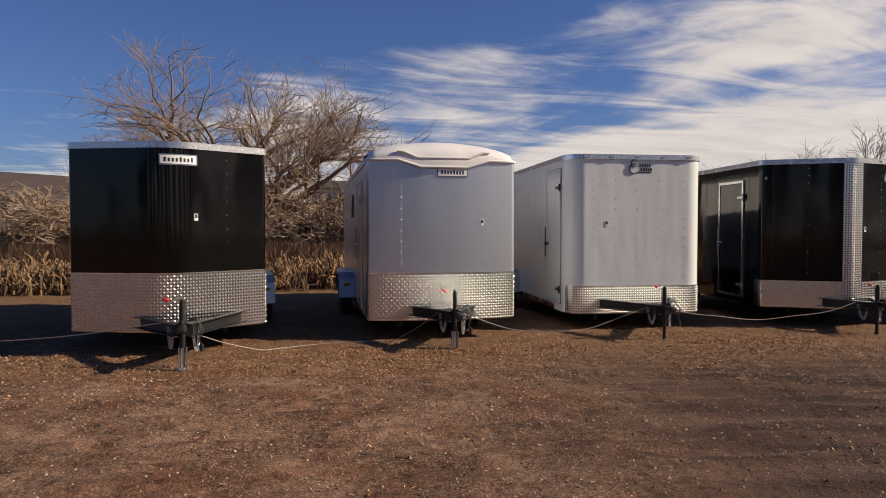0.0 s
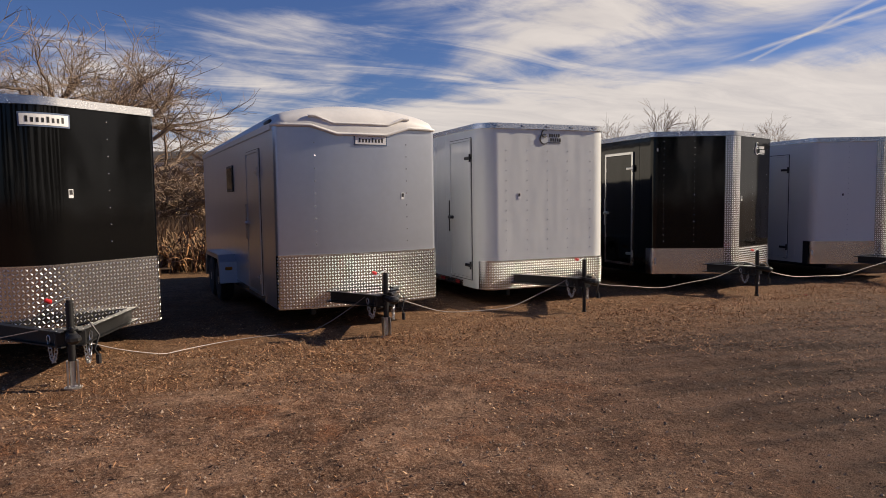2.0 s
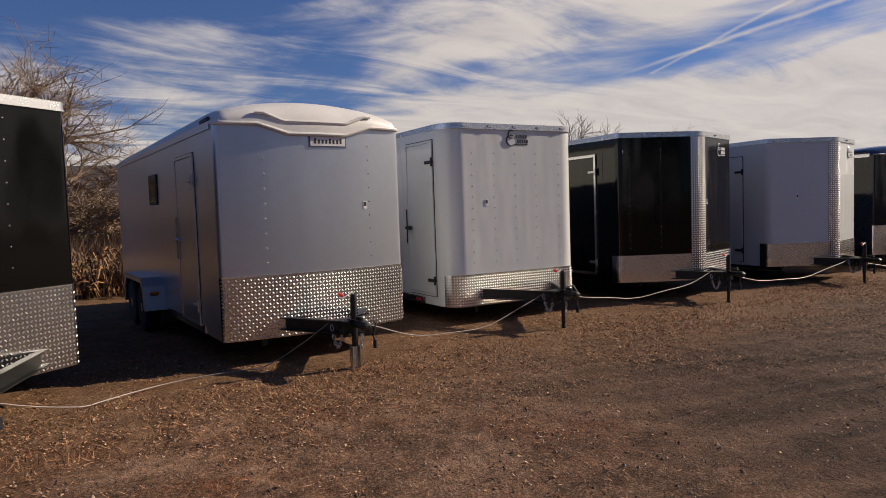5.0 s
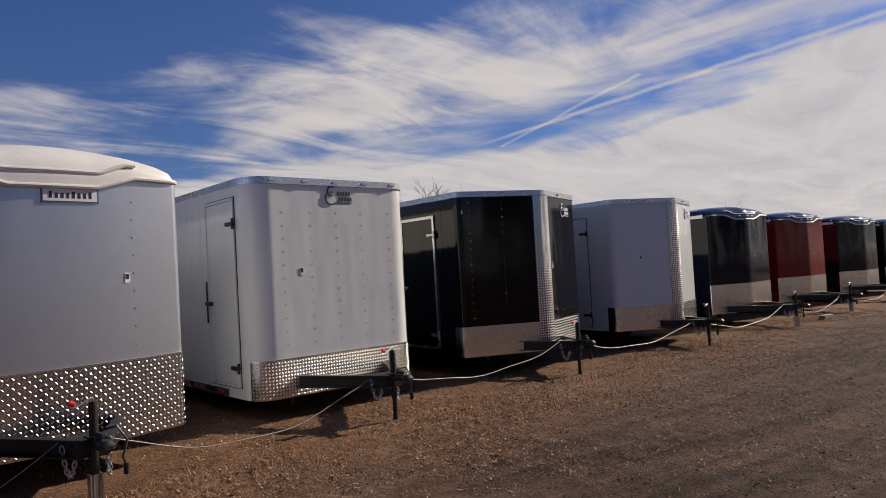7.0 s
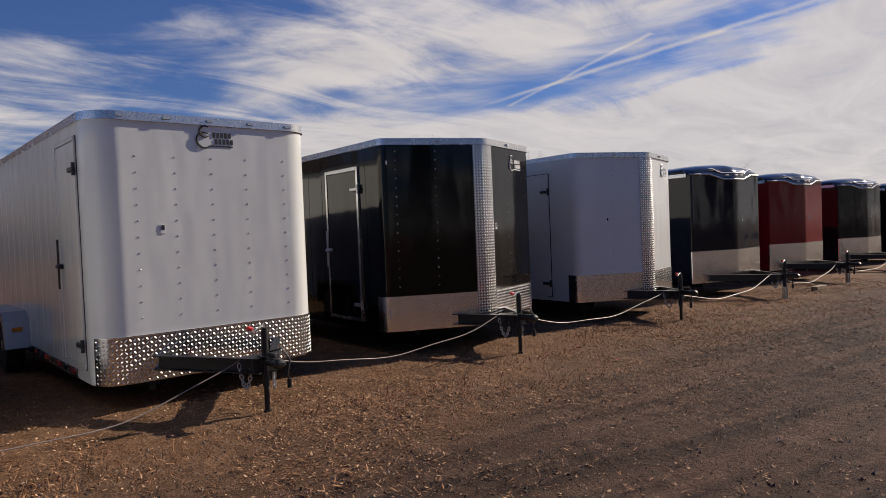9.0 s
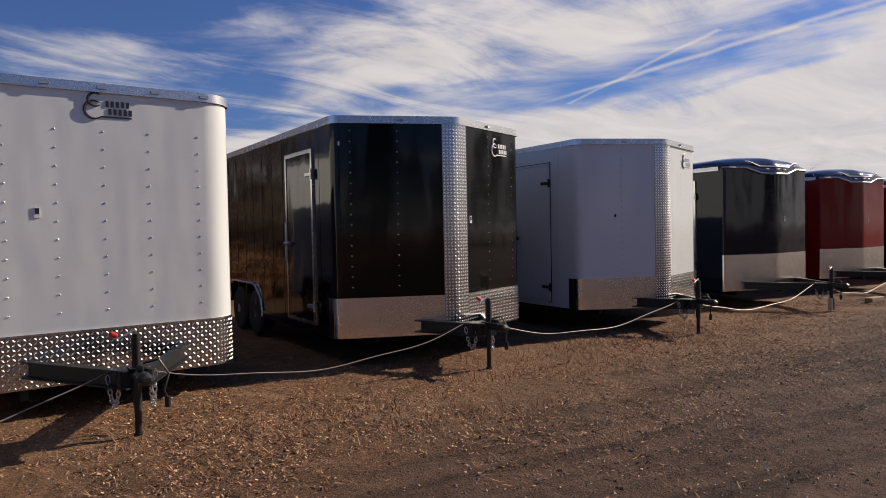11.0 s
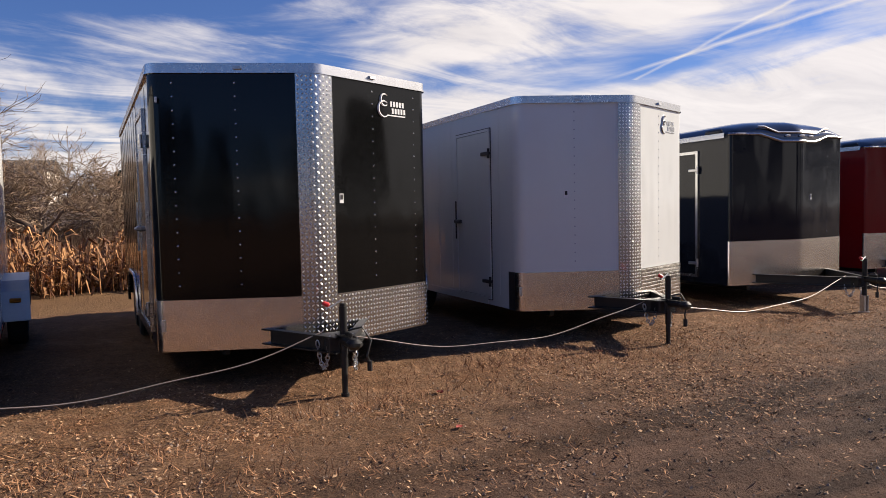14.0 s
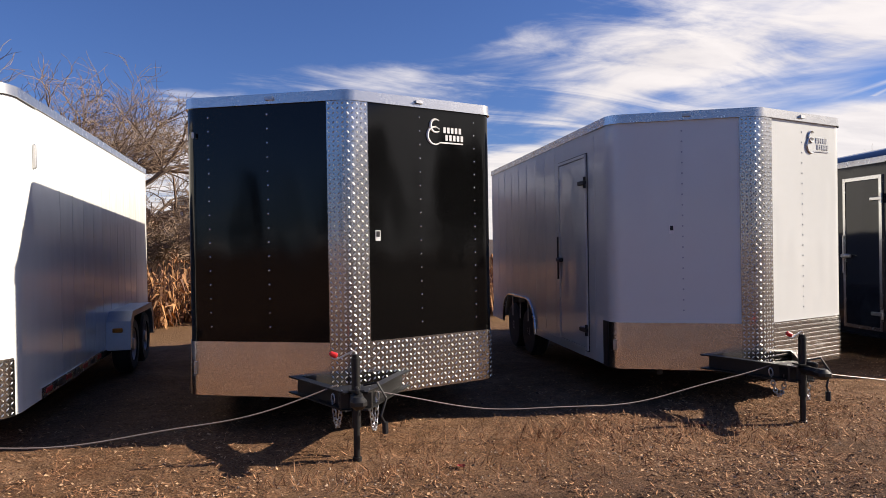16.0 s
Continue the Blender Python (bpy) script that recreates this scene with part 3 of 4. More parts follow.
def trailer(name, x, y, yaw, w, length, bottom, top, v, skin, label, *, nose_r=0.12, shoulder_r=0.10, bulge=0.0, guard=0.45,
            tj=1.05, spread=0.6, dome=None, dome_mat=None, dome_h=0.2, inset=False, axle=3.6, guard_style="plate", apex=False, cols=(), col_step=0.15,
            col_span=None, doors=(), door_trim=None, window=None, badge=None, tape=False, fender=False, tag=None, crank=-1, silver_leg=False, trim_h=0.075, markers=0, tongue_x=0.0, mark_ink=None, seams=()):
    """An enclosed cargo trailer; its own origin lies on the ground below the middle of the shoulders, the nose towards -y."""
    zg = ground_z(x, y)
    root = tagged(new(name), label, "cargo trailer", "parked row of cargo trailers")
    root.empty_display_size = 0.3
    root.matrix_world = pose(x, y, zg, 0, 0, yaw)
    h = w / 2
    back = 0.7
    if bulge:
        n = 10
        mid = [(-h + w * i / n, -bulge * (1 - (2 * i / n - 1) ** 2), 0) for i in range(1, n)]
        corners = [(-h, back, 0), (-h, 0, shoulder_r)] + mid + [(h, 0, shoulder_r), (h, back, 0)]
    elif v:
        corners = [(-h, back, 0), (-h, 0, shoulder_r), (0, -v, nose_r), (h, 0, shoulder_r), (h, back, 0)]
    else:
        corners = [(-h, back, 0), (-h, 0, shoulder_r), (h, 0, shoulder_r), (h, back, 0)]
    pts = fillet(corners)
    path = Path(pts)
    mid = path.length / 2
    # the guard runs from shoulder to shoulder
    sa, sb = back - shoulder_r * 0.6, path.length - back + shoulder_r * 0.6
    # body shell
    g = Geo()
    k = len(pts)
    g.add([(q.x, q.y, z) for q in pts for z in (bottom, top)], [(2 * i, 2 * i + 2, 2 * i + 3, 2 * i + 1) for i in range(k - 1)])
    arch = []
    if inset:
        r, c = 0.43, axle
        arch = [(c - 0.86, bottom)] + [(c - 0.43 - r * math.cos(a), bottom + 0.05 + 0.40 * math.sin(a)) for a in np.linspace(0.1, math.pi / 2, 7)]
        arch += [(c + 0.43 + r * math.cos(a), bottom + 0.05 + 0.40 * math.sin(a)) for a in np.linspace(math.pi / 2, 0.1, 7)] + [(c + 0.86, bottom)]
    for s in (-1, 1):
        loop = [(back, bottom)] + arch + [(length, bottom), (length, top), (back, top)]
        vs = [(s * h, a, b) for a, b in loop]
        g.add(vs, [tuple(range(len(vs)))])
    g.add([(-h, length, bottom), (h, length, bottom), (h, length, top), (-h, length, top)], [(0, 1, 2, 3)])
    fl = [(q.x, q.y, bottom) for q in pts] + [(h, length, bottom), (-h, length, bottom)]
    if not inset:
        g.add(fl, [tuple(range(len(fl)))])
    part("body", g, skin, root, smooth=30)
    if inset:
        g = Geo()
        g.add([(q.x, q.y, bottom + 0.005) for q in pts] + [(h, axle - 0.9, bottom + 0.005), (-h, axle - 0.9, bottom + 0.005)], [tuple(range(len(pts) + 2))])
        for s in (-1, 1):
            g.box(s * (h - 0.36), axle, bottom + 0.25, 0.02, 1.8, 0.5)
        g.box(0, axle, bottom + 0.49, w - 0.03, 1.8, 0.02)
        part("wheel_well", g, M_INK, root)
        for s in (-1, 1):
            line = [(s * (h + 0.012), a, b) for a, b in arch]
            part("arch_trim", Geo().tube(line, 0.02, 6), M_TRIM, root, "bright wheel arch trim")
    # roof
    if dome:
        cap_y0 = min(q.y for q in pts) - 0.02
        nu, nv = 28, 9
        vs, fs = [], []
        for i in range(nu + 1):
            xx = -h - 0.012 + (w + 0.024) * i / nu
            u = 2 * i / nu - 1
            yf = -(v * (1 - abs(u)) + bulge * (1 - u * u)) - 0.018
            a = abs(u)
            dip = 0.10 * (1 - min(max((a - 0.30) / 0.30, 0), 1))
            crown = dome_h * (0.46 * (1 - u ** 14) ** 0.5 + 0.54 * (1 - u * u)) if dome_mat is M_ROOF else dome_h * (1 - u ** 4) ** 0.5 * (0.75 + 0.25 * (1 - u * u))
            edge = shoulder_r * max(0, (a - 0.93) / 0.07) ** 2
            for j in range(nv + 1):
                b = j / nv * math.pi / 2
                zz = top - dip + (crown + 0.02 + dip) * math.sin(b)
                vs.append((xx, yf + edge + 0.55 * (1 - math.cos(b)) ** 1.3, zz))
            vs.append((xx, length, top + crown * 0.6 + 0.02))
            vs.append((xx, length + 0.01, top))
        m2 = nv + 3
        fs = [(i * m2 + j, (i + 1) * m2 + j, (i + 1) * m2 + j + 1, i * m2 + j + 1) for i in range(nu) for j in range(m2 - 1)]
        roof = part("roof", Geo().add(vs, fs), dome_mat, root, dome, 50)
        g = Geo()
        for lift, rad in ((0.0, 0.02), ):
            line = []
            for i in range(41):
                u = 2 * i / 40 - 1
                a = abs(u)
                dip = 0.10 * (1 - min(max((a - 0.30) / 0.30, 0), 1))
                line.append((u * (h + 0.01), -(v * (1 - a) + bulge * (1 - u * u)) - 0.02 + shoulder_r * max(0, (a - 0.93) / 0.07) ** 2, top - dip))
            g.tube(line, rad, 8)
        part("cap_edge", g, M_TRIM if dome_mat is M_CHROME else dome_mat, roof)
        # the raised brow across the cap
        line = []
        for i in range(31):
            u = (2 * i / 30 - 1) * 0.62
            a = abs(u)
            dip = 0.085 * (1 - min(max((a - 0.34) / 0.2, 0), 1))
            line.append((u * h, -(v * (1 - a) + bulge * (1 - u * u)) - 0.005, top + 0.115 - dip))
        part("cap_brow", Geo().tube(line, 0.018, 8), M_TRIM if dome_mat is M_CHROME else dome_mat, roof)
        if dome_mat is M_CHROME:
            for u in (-0.2, 0.0, 0.2):
                part("marker_light", Geo().box(u * h, -(v * (1 - abs(u)) + bulge) - 0.02, top - 0.02, 0.1, 0.04, 0.03, None, 0.01), M_LABEL, roof)
        g = Geo()
        for s in (-1, 1):
            g.box(s * (h + 0.008), (length + 0.1) / 2, top - 0.01, 0.02, length - 0.1, trim_h)
        part("roof_trim", g, M_TRIM if dome_mat is M_CHROME else skin, roof)
        for s in (-1, 1):
            g = Geo().box(s * (h - 0.015), 0.33, top + 0.055, 0.05, 0.34, 0.07, None, 0.03)
            part("roof_vent", g, M_INK, roof, "dark side vent")
    else:
        full = [(q.x, q.y) for q in pts] + [(h, length), (-h, length)]
        n = len(full)
        g = Geo().add([(a, b, top) for a, b in full] + [(a * 0.5, b * 0.9 + length * 0.05, top + 0.03) for a, b in full],
                      [(i, (i + 1) % n, n + (i + 1) % n, n + i) for i in range(n)] + [tuple(range(n, 2 * n))])
        roof = part("roof", g, M_ROOF, root, "white roof skin")
        g = strip(path, 0, path.length, top - trim_h, top + 0.004, 0.012)
        for s in (-1, 1):
            g.box(s * (h + 0.0062), (back + length) / 2, top - trim_h / 2 + 0.002, 0.0124, length - back, trim_h + 0.004)
        strip(path, 0, path.length, top - trim_h - 0.006, top - trim_h + 0.012, 0.02, g)
        part("roof_trim", g, M_TRIM, root, "bright aluminium roof trim")
        for i in range(markers):
            s = mid + (i - (markers - 1) / 2) * (sb - sa) * 0.9 / max(markers, 1)
            part("marker_light", patch(path, s, top - trim_h / 2, 0.07, 0.025, 0.035), M_STEEL, root)
    # stone guard
    gt = bottom + guard
    if guard_style == "plate":
        gd = part("stone_guard", strip(path, sa, sb, bottom - 0.005, gt, 0.006), M_PLATE, root, "diamond plate stone guard")
        part("tread_pattern", lugs(path, sa + 0.01, sb - 0.01, bottom, gt - 0.005, 0.006), M_LUG, gd)["kind"] = "stuff"
    elif guard_style == "plain":
        part("stone_guard", strip(path, sa, sb, bottom - 0.005, gt, 0.006), M_SHEET, root, "smooth aluminium stone guard")
        g = strip(path, sa - 0.005, sa + 0.05, bottom - 0.004, gt + 0.002, 0.012)
        part("guard_corner", g, M_ALU, root)
    else:
        gd = part("stone_guard", strip(path, sa, mid - 0.17, bottom - 0.005, gt, 0.006), M_SHEET, root, "smooth aluminium stone guard")
        part("guard_corner", strip(path, sa - 0.10, sa + 0.02, bottom - 0.004, gt + 0.002, 0.010), M_PLATE if guard_style == "mixed" else M_INK, gd)
        part("guard_latch", patch(path, sa + 0.10, bottom + 0.22, 0.03, 0.1, 0.02), M_STEEL, gd)
        gd = part("stone_guard", strip(path, mid + 0.17, sb, bottom - 0.005, gt, 0.006), M_PLATE, root, "tread plate stone guard")
        if guard_style == "mixed":
            part("tread_pattern", lugs(path, mid + 0.18, sb - 0.01, bottom, gt - 0.005, 0.006), M_LUG, gd)["kind"] = "stuff"
        else:
            g = Geo()
            z = bottom + 0.03
            while z < gt - 0.02:
                strip(path, mid + 0.18, sb - 0.005, z, z + 0.016, 0.013, g)
                z += 0.042
            part("ribs", g, M_ALU, gd)
    part("guard_edge", strip(path, sa + 0.01, sb - 0.01, gt + 0.001, gt + 0.014, 0.009), M_ALU, root) if guard_style == "plate" else None
    if apex:
        gd = part("nose_strip", strip(path, mid - 0.17, mid + 0.17, bottom - 0.006, top - trim_h - 0.007, 0.009), M_PLATE, root, "diamond plate nose strip")
        part("tread_pattern", lugs(path, mid - 0.168, mid + 0.168, bottom, top - trim_h - 0.01, 0.009, 0.037), M_LUG, gd)["kind"] = "stuff"
    if cols:
        z0, z1 = col_span or (gt + 0.12, top - trim_h - 0.08)
        part("rivets", rivets(path, [mid + c for c in cols], z0, z1, col_step), M_FENDER if skin is M_WHITE else M_TRIM, root)["kind"] = "stuff"
    if tag:
        s, z = tag
        t = part("notice_sticker", patch(path, mid + s, z, 0.045, 0.085, 0.006), M_LABEL, root, "small white sticker")
        part("notice_print", patch(path, mid + s, z + 0.012, 0.03, 0.045, 0.008), M_INK, t)
    if badge:
        kind, s, z = badge
        if kind == "plate":
            b = part("badge", strip(path, mid + s - 0.22, mid + s + 0.22, z - 0.065, z + 0.065, 0.010), M_BLUE, root, "white name badge with a dark border")
            part("badge_face", strip(path, mid + s - 0.205, mid + s + 0.205, z - 0.05, z + 0.05, 0.013), M_LABEL, b)
            g = Geo()
            for i in range(8):
                if skin in (M_BLACK, M_SILVER):
                    c0, hi = mid + s - 0.15 + i * 0.043, 0.036 if i in (0, 4, 7) else 0.021
                    strip(path, c0 - 0.011, c0 + 0.011, z - 0.026, z + hi * 0.8, 0.015, g)
            part("badge_print", g, M_INK, b)
        else:
            ink = mark_ink or (M_LABEL if skin is M_BLACK else M_INK)
            q, n = path.at(mid + s)
            u = Vector((-n.y, n.x, 0))
            c = Vector((q.x, q.y, z)) + Vector((n.x, n.y, 0)) * 0.006
            g = Geo()
            for r0, dx, dz in ((0.055, -0.13, 0.055), (0.075, -0.14, -0.03)):
                g.tube([c + u * (dx + r0 * math.cos(a)) + Vector((0, 0, dz + r0 * math.sin(a))) for a in np.linspace(0.9, 5.4, 16)], 0.008, 6,
                       taper=[0.004 + 0.008 * math.sin(math.pi * i / 15) for i in range(16)])
            for i in range(5):
                patch(path, mid + s - 0.04 + i * 0.04, z + 0.025, 0.024, 0.05, 0.006, g)
                patch(path, mid + s - 0.02 + i * 0.04, z - 0.04, 0.024, 0.05, 0.006, g)
            patch(path, mid + s + 0.03, z - 0.085, 0.24, 0.012, 0.006, g)
            part("badge", g, ink, root, "swirling maker's mark with two short lines")
    for (y0, y1, z0, z1) in doors:
        door(root, w, y0, y1, z0, z1, skin, door_trim or skin, door_trim is M_TRIM)
    if window:
        y0, z0, sy, sz = window
        wd = part("window", side_box(Geo(), w, y0, z0, sy, sz, 0.02, -1, 0.008), M_INK, root, "dark framed sliding window")
        part("pane", side_box(Geo(), w, y0, z0, sy - 0.08, sz - 0.08, 0.024), M_DARKGLASS, wd)
    # lapped joints of the side sheets, each with its row of rivets
    for yy in seams:
        for sd in (-1, 1):
            part("panel_seam", side_box(Geo(), w, yy, (bottom + top) / 2, 0.035, top - bottom - trim_h * 2 - 0.12, 0.0025, sd), skin, root)
    # lower side rail with reflective tape
    segs = [(back, axle - 0.9), (axle + 0.9, length)] if inset else [(back, length)]
    for s in (-1, 1):
        for a, b in segs:
            g = Geo().box(s * (h + 0.004), (a + b) / 2, bottom + 0.045, 0.008, b - a, 0.09)
            part("side_rail", g, M_TRIM if tape else (M_SHEET if skin is M_SILVER else skin), root)
    if tape:
        for s in (-1, 1):
            for i in range(int((length - 1.0) / 0.3)):
                part("reflector_tape", Geo().box(s * (h + 0.0105), 0.9 + i * 0.3, bottom + 0.05, 0.004, 0.15, 0.045), M_REDP if i % 2 == 0 else M_INK, root)
    # running gear
    g = Geo()
    for s in (-1, 1):
        g.box(s * h * 0.55, length / 2, bottom - 0.06, 0.06, length - 0.3, 0.12)
        for dy in (-0.43, 0.43):
            g.tube([(-h + 0.05, axle + dy, 0.34), (h - 0.05, axle + dy, 0.34)], 0.035, 8)
    part("chassis", g, M_FRAME, root)
    wx = h - 0.13 if inset else h + 0.135
    for s in (-1, 1):
        for dy in (-0.40, 0.40):
            wheel(root, s * wx, axle + dy, 0.335)
    if fender:
        for s in (-1, 1):
            prof = [(-0.86, 0.34), (-0.80, 0.66), (-0.66, 0.77), (0.66, 0.77), (0.80, 0.66), (0.86, 0.34)]
            g = Geo()
            for (a, b), (c, d) in zip(prof, prof[1:]):
                g.add([(s * h, axle + a, b), (s * (h + 0.27), axle + a, b), (s * (h + 0.27), axle + c, d), (s * h, axle + c, d),
                       (s * h, axle + a * 0.97, b - 0.015), (s * (h + 0.27), axle + a * 0.97, b - 0.015), (s * (h + 0.27), axle + c * 0.97, d - 0.015), (s * h, axle + c * 0.97, d - 0.015)],
                      [(0, 1, 2, 3), (7, 6, 5, 4), (1, 5, 6, 2), (0, 3, 7, 4)])
            lip = [(s * (h + 0.27), axle + a, b) for a, b in prof]
            low = [(s * (h + 0.27), axle + a * 0.90, b - (0.07 if b > 0.4 else 0)) for a, b in prof]
            g.add(lip + low, [(i, i + 1, 7 + i, 6 + i) for i in range(5)])
            f = part("fender", g, M_FENDER, root, "pale grey sheet metal fender")
            part("side_marker", Geo().box(s * (h + 0.13), axle - 0.845, 0.56, 0.11, 0.03, 0.05, pose(0, 0, 0, 10, 0, 0), 0.008), M_AMBER, f)
    before = set(root.children)
    tongue(root, spread, 0.0, tj, crank, silver_leg)
    for ob in root.children:
        if ob not in before:
            ob.location.x = tongue_x
    return root


# ---- ground ----
def make_ground():
    # a fine mesh where the walk passes, coarser and coarser away from it
    xs = np.concatenate([-14 - np.geomspace(1, 887, 14)[::-1] + 1, np.arange(-13.7, -6, 0.3), np.arange(-6, 15, 0.07), np.arange(15, 34, 0.3), 34 + np.geomspace(1, 867, 14) - 1])
    ys = np.concatenate([-4 - np.geomspace(1, 897, 14)[::-1] + 1, np.arange(-3.7, 1.5, 0.3), np.arange(1.5, 13, 0.07), np.arange(13, 24, 0.3), 24 + np.geomspace(1, 877, 14) - 1])
    vs = [(xx, yy, surface_z(xx, yy)) for yy in ys for xx in xs]
    n = len(xs)
    fs = [(j * n + i, j * n + i + 1, (j + 1) * n + i + 1, (j + 1) * n + i) for j in range(len(ys) - 1) for i in range(n - 1)]
    thing("ground", Geo().add(vs, fs), M_GROUND, "brown gravel and dirt lot strewn with dry straw", "ground", "", "structure", 180)


make_ground()

# ---- the row of trailers ----
T = {}
T["a"] = trailer("cargo_trailer", -3.40, 8.515, 18, 2.28, 4.9, 0.31, 2.57, 0.56, M_BLACK, "gloss black cargo trailer with a wedge nose and diamond plate guard",
                 nose_r=0.55, shoulder_r=0.06, guard=0.69, tj=1.24, spread=0.75, cols=(0.72,), col_step=0.17, col_span=(1.2, 2.4), badge=("plate", 0.12, 2.36),
                 tag=(0.32, 1.68), fender=True, axle=3.0, crank=-1, trim_h=0.07, silver_leg=True, tongue_x=0.18)
T["b"] = trailer("cargo_trailer", -0.01, 9.66, 11, 2.14, 6.5, 0.29, 2.53, 0.0, M_SILVER, "silver-grey cargo trailer with a white domed roof and rounded front",
                 shoulder_r=0.07, bulge=0.13, guard=0.65, tj=0.86, spread=0.52, dome="white moulded domed roof cap", dome_mat=M_ROOF, dome_h=0.28, axle=3.7,
                 cols=(-0.6, 0.62), col_step=0.155, col_span=(1.08, 2.42), doors=((0.85, 1.75, 0.36, 2.3),), window=(3.2, 1.98, 0.55, 0.42),
                 badge=("plate", 0.12, 2.36), tag=(0.56, 1.66), fender=True, silver_leg=True)
T["c"] = trailer("cargo_trailer", 3.06, 10.72, 7.5, 2.25, 5.95, 0.27, 2.76, 0.0, M_WHITE, "white flat-fronted cargo trailer with rows of rivets",
                 shoulder_r=0.28, guard=0.42, tj=0.98, spread=0.62, cols=(-0.72, -0.36, 0.0, 0.36, 0.78), col_step=0.15, col_span=(0.86, 2.45),
                 doors=((0.36, 1.16, 0.40, 2.56),), badge=("mark", 0.08, 2.57), tag=(-0.5, 1.68), tape=True, fender=True, axle=3.9, markers=5, trim_h=0.07, seams=(1.36, 1.77, 2.18, 2.59, 3.0, 3.41, 3.82, 4.23, 4.64, 5.05))
part("side_light", Geo().box(1.135, 0.62, 2.28, 0.03, 0.03, 0.2, None, 0.008), M_TRIM, T["c"])
T["d"] = trailer("cargo_trailer", 6.62, 11.50, 4.0, 2.59, 5.2, 0.33, 2.775, 0.52, M_BLACK, "gloss black wedge-nosed cargo trailer with bright trim and plate strip",
                 nose_r=0.16, shoulder_r=0.11, guard=0.44, tj=1.06, spread=0.63, cols=(-1.20, -0.68, 0.66, 1.22), col_step=0.115, inset=True, axle=3.4,
                 doors=((0.55, 1.45, 0.42, 2.48),), door_trim=M_TRIM, badge=("mark", 0.95, 2.50), tag=(0.25, 1.62), guard_style="mixed", apex=True, markers=2, seams=(0.40, 1.62, 2.03, 2.44, 2.85, 3.26, 3.67, 4.08, 4.49, 4.90))
part("side_marker", Geo().box(-1.24, -0.055, 2.47, 0.018, 0.018, 0.05, pose(0, 0, 0, 0, 0, -30), 0.005), M_LABEL, T["d"])
T["e"] = trailer("cargo_trailer", 10.40, 11.93, 2.0, 2.50, 5.0, 0.35, 2.79, 0.50, M_WHITE, "white wedge-nosed cargo trailer with plate nose strip",
                 nose_r=0.16, shoulder_r=0.16, guard=0.44, tj=1.05, spread=0.63, cols=(-0.68, 0.66), col_step=0.10, inset=True, axle=3.4,
                 doors=((0.6, 1.5, 0.42, 2.5),), badge=("mark", 0.95, 2.52), tag=(-0.78, 1.68), guard_style="ribbed", apex=True, markers=2, mark_ink=M_TRIM, seams=(0.42, 1.68, 2.09, 2.50, 2.91, 3.32, 3.73, 4.14, 4.55))
for key, name, x, y, yaw, skin, label, axle in (
        ("f", "cargo_trailer", 14.48, 12.72, 0.5, M_NAVY, "navy blue cargo trailer with a chrome-edged roof cap", 3.4),
        ("g", "cargo_trailer", 18.75, 13.55, -1.0, M_RED, "red cargo trailer with a chrome-edged roof cap", 3.4),
        ("h", "cargo_trailer", 23.6, 14.25, -2.0, M_CHAR, "charcoal cargo trailer with a chrome-edged roof cap", 3.4),
        ("i", "cargo_trailer", 28.6, 15.0, -3.0, M_BLACK, "black cargo trailer with a chrome-edged roof cap", 3.4)):
    T[key] = trailer(name, x, y, yaw, 2.45, 5.2, 0.34, 2.60, 0.22, skin, label, nose_r=0.5, shoulder_r=0.05, guard=0.66, tj=1.25, spread=0.85,
                     dome="dark glossy roof cap with bright edges", dome_mat=M_CHROME, dome_h=0.22, inset=True, axle=axle, cols=(0.80,), col_step=0.17, col_span=(1.1, 2.4),
                     doors=((0.62, 1.3, 0.42, 2.40),), door_trim=M_TRIM, guard_style="plain", tag=(0.3, 1.65), silver_leg=True)

# ---- steel cable strung from tongue to tongue ----
HITCH = {"a": 1.24, "b": 0.86, "c": 0.98, "d": 1.06, "e": 1.05, "f": 1.25, "g": 1.25, "h": 1.25}


def hitch_point(key, dx, z):
    return T[key].matrix_world @ Vector((dx, -HITCH[key] + 0.20, z))


def cable(a, b, sag, bow=0.0):
    """A slack run from tongue to tongue; where it would hang below the dirt it lies on it."""
    pts = []
    for i in range(49):
        t = i / 48
        q = a.lerp(b, t) + Vector((0, 4 * bow * t * (1 - t), 0))
        z = q.z - 4 * sag * t * (1 - t) + 0.012 * math.sin(t * 17 + a.x)
        pts.append((q.x, q.y + 0.05 * math.sin(t * 9 + a.x) * t * (1 - t), max(z, ground_z(q.x, q.y) + 0.02)))
    return thing("security_cable", Geo().tube(pts, 0.0055, 6), M_CABLE, "grey coated steel cable strung between trailer tongues", "cable", "cables along the row")


CW = 0.50
cable(Vector((-9.5, 7.2, 0.08)), hitch_point("a", 0.08, CW), 0.12)
cable(hitch_point("a", 0.12, CW - 0.05), hitch_point("b", -0.12, CW), 0.62, 0.8)
for near, away, sag in (("b", "c", 0.33), ("c", "d", 0.23), ("d", "e", 0.25), ("e", "f", 0.27), ("f", "g", 0.3), ("g", "h", 0.3)):
    cable(hitch_point(near, 0.12, CW - 0.05), hitch_point(away, -0.12, CW), sag)


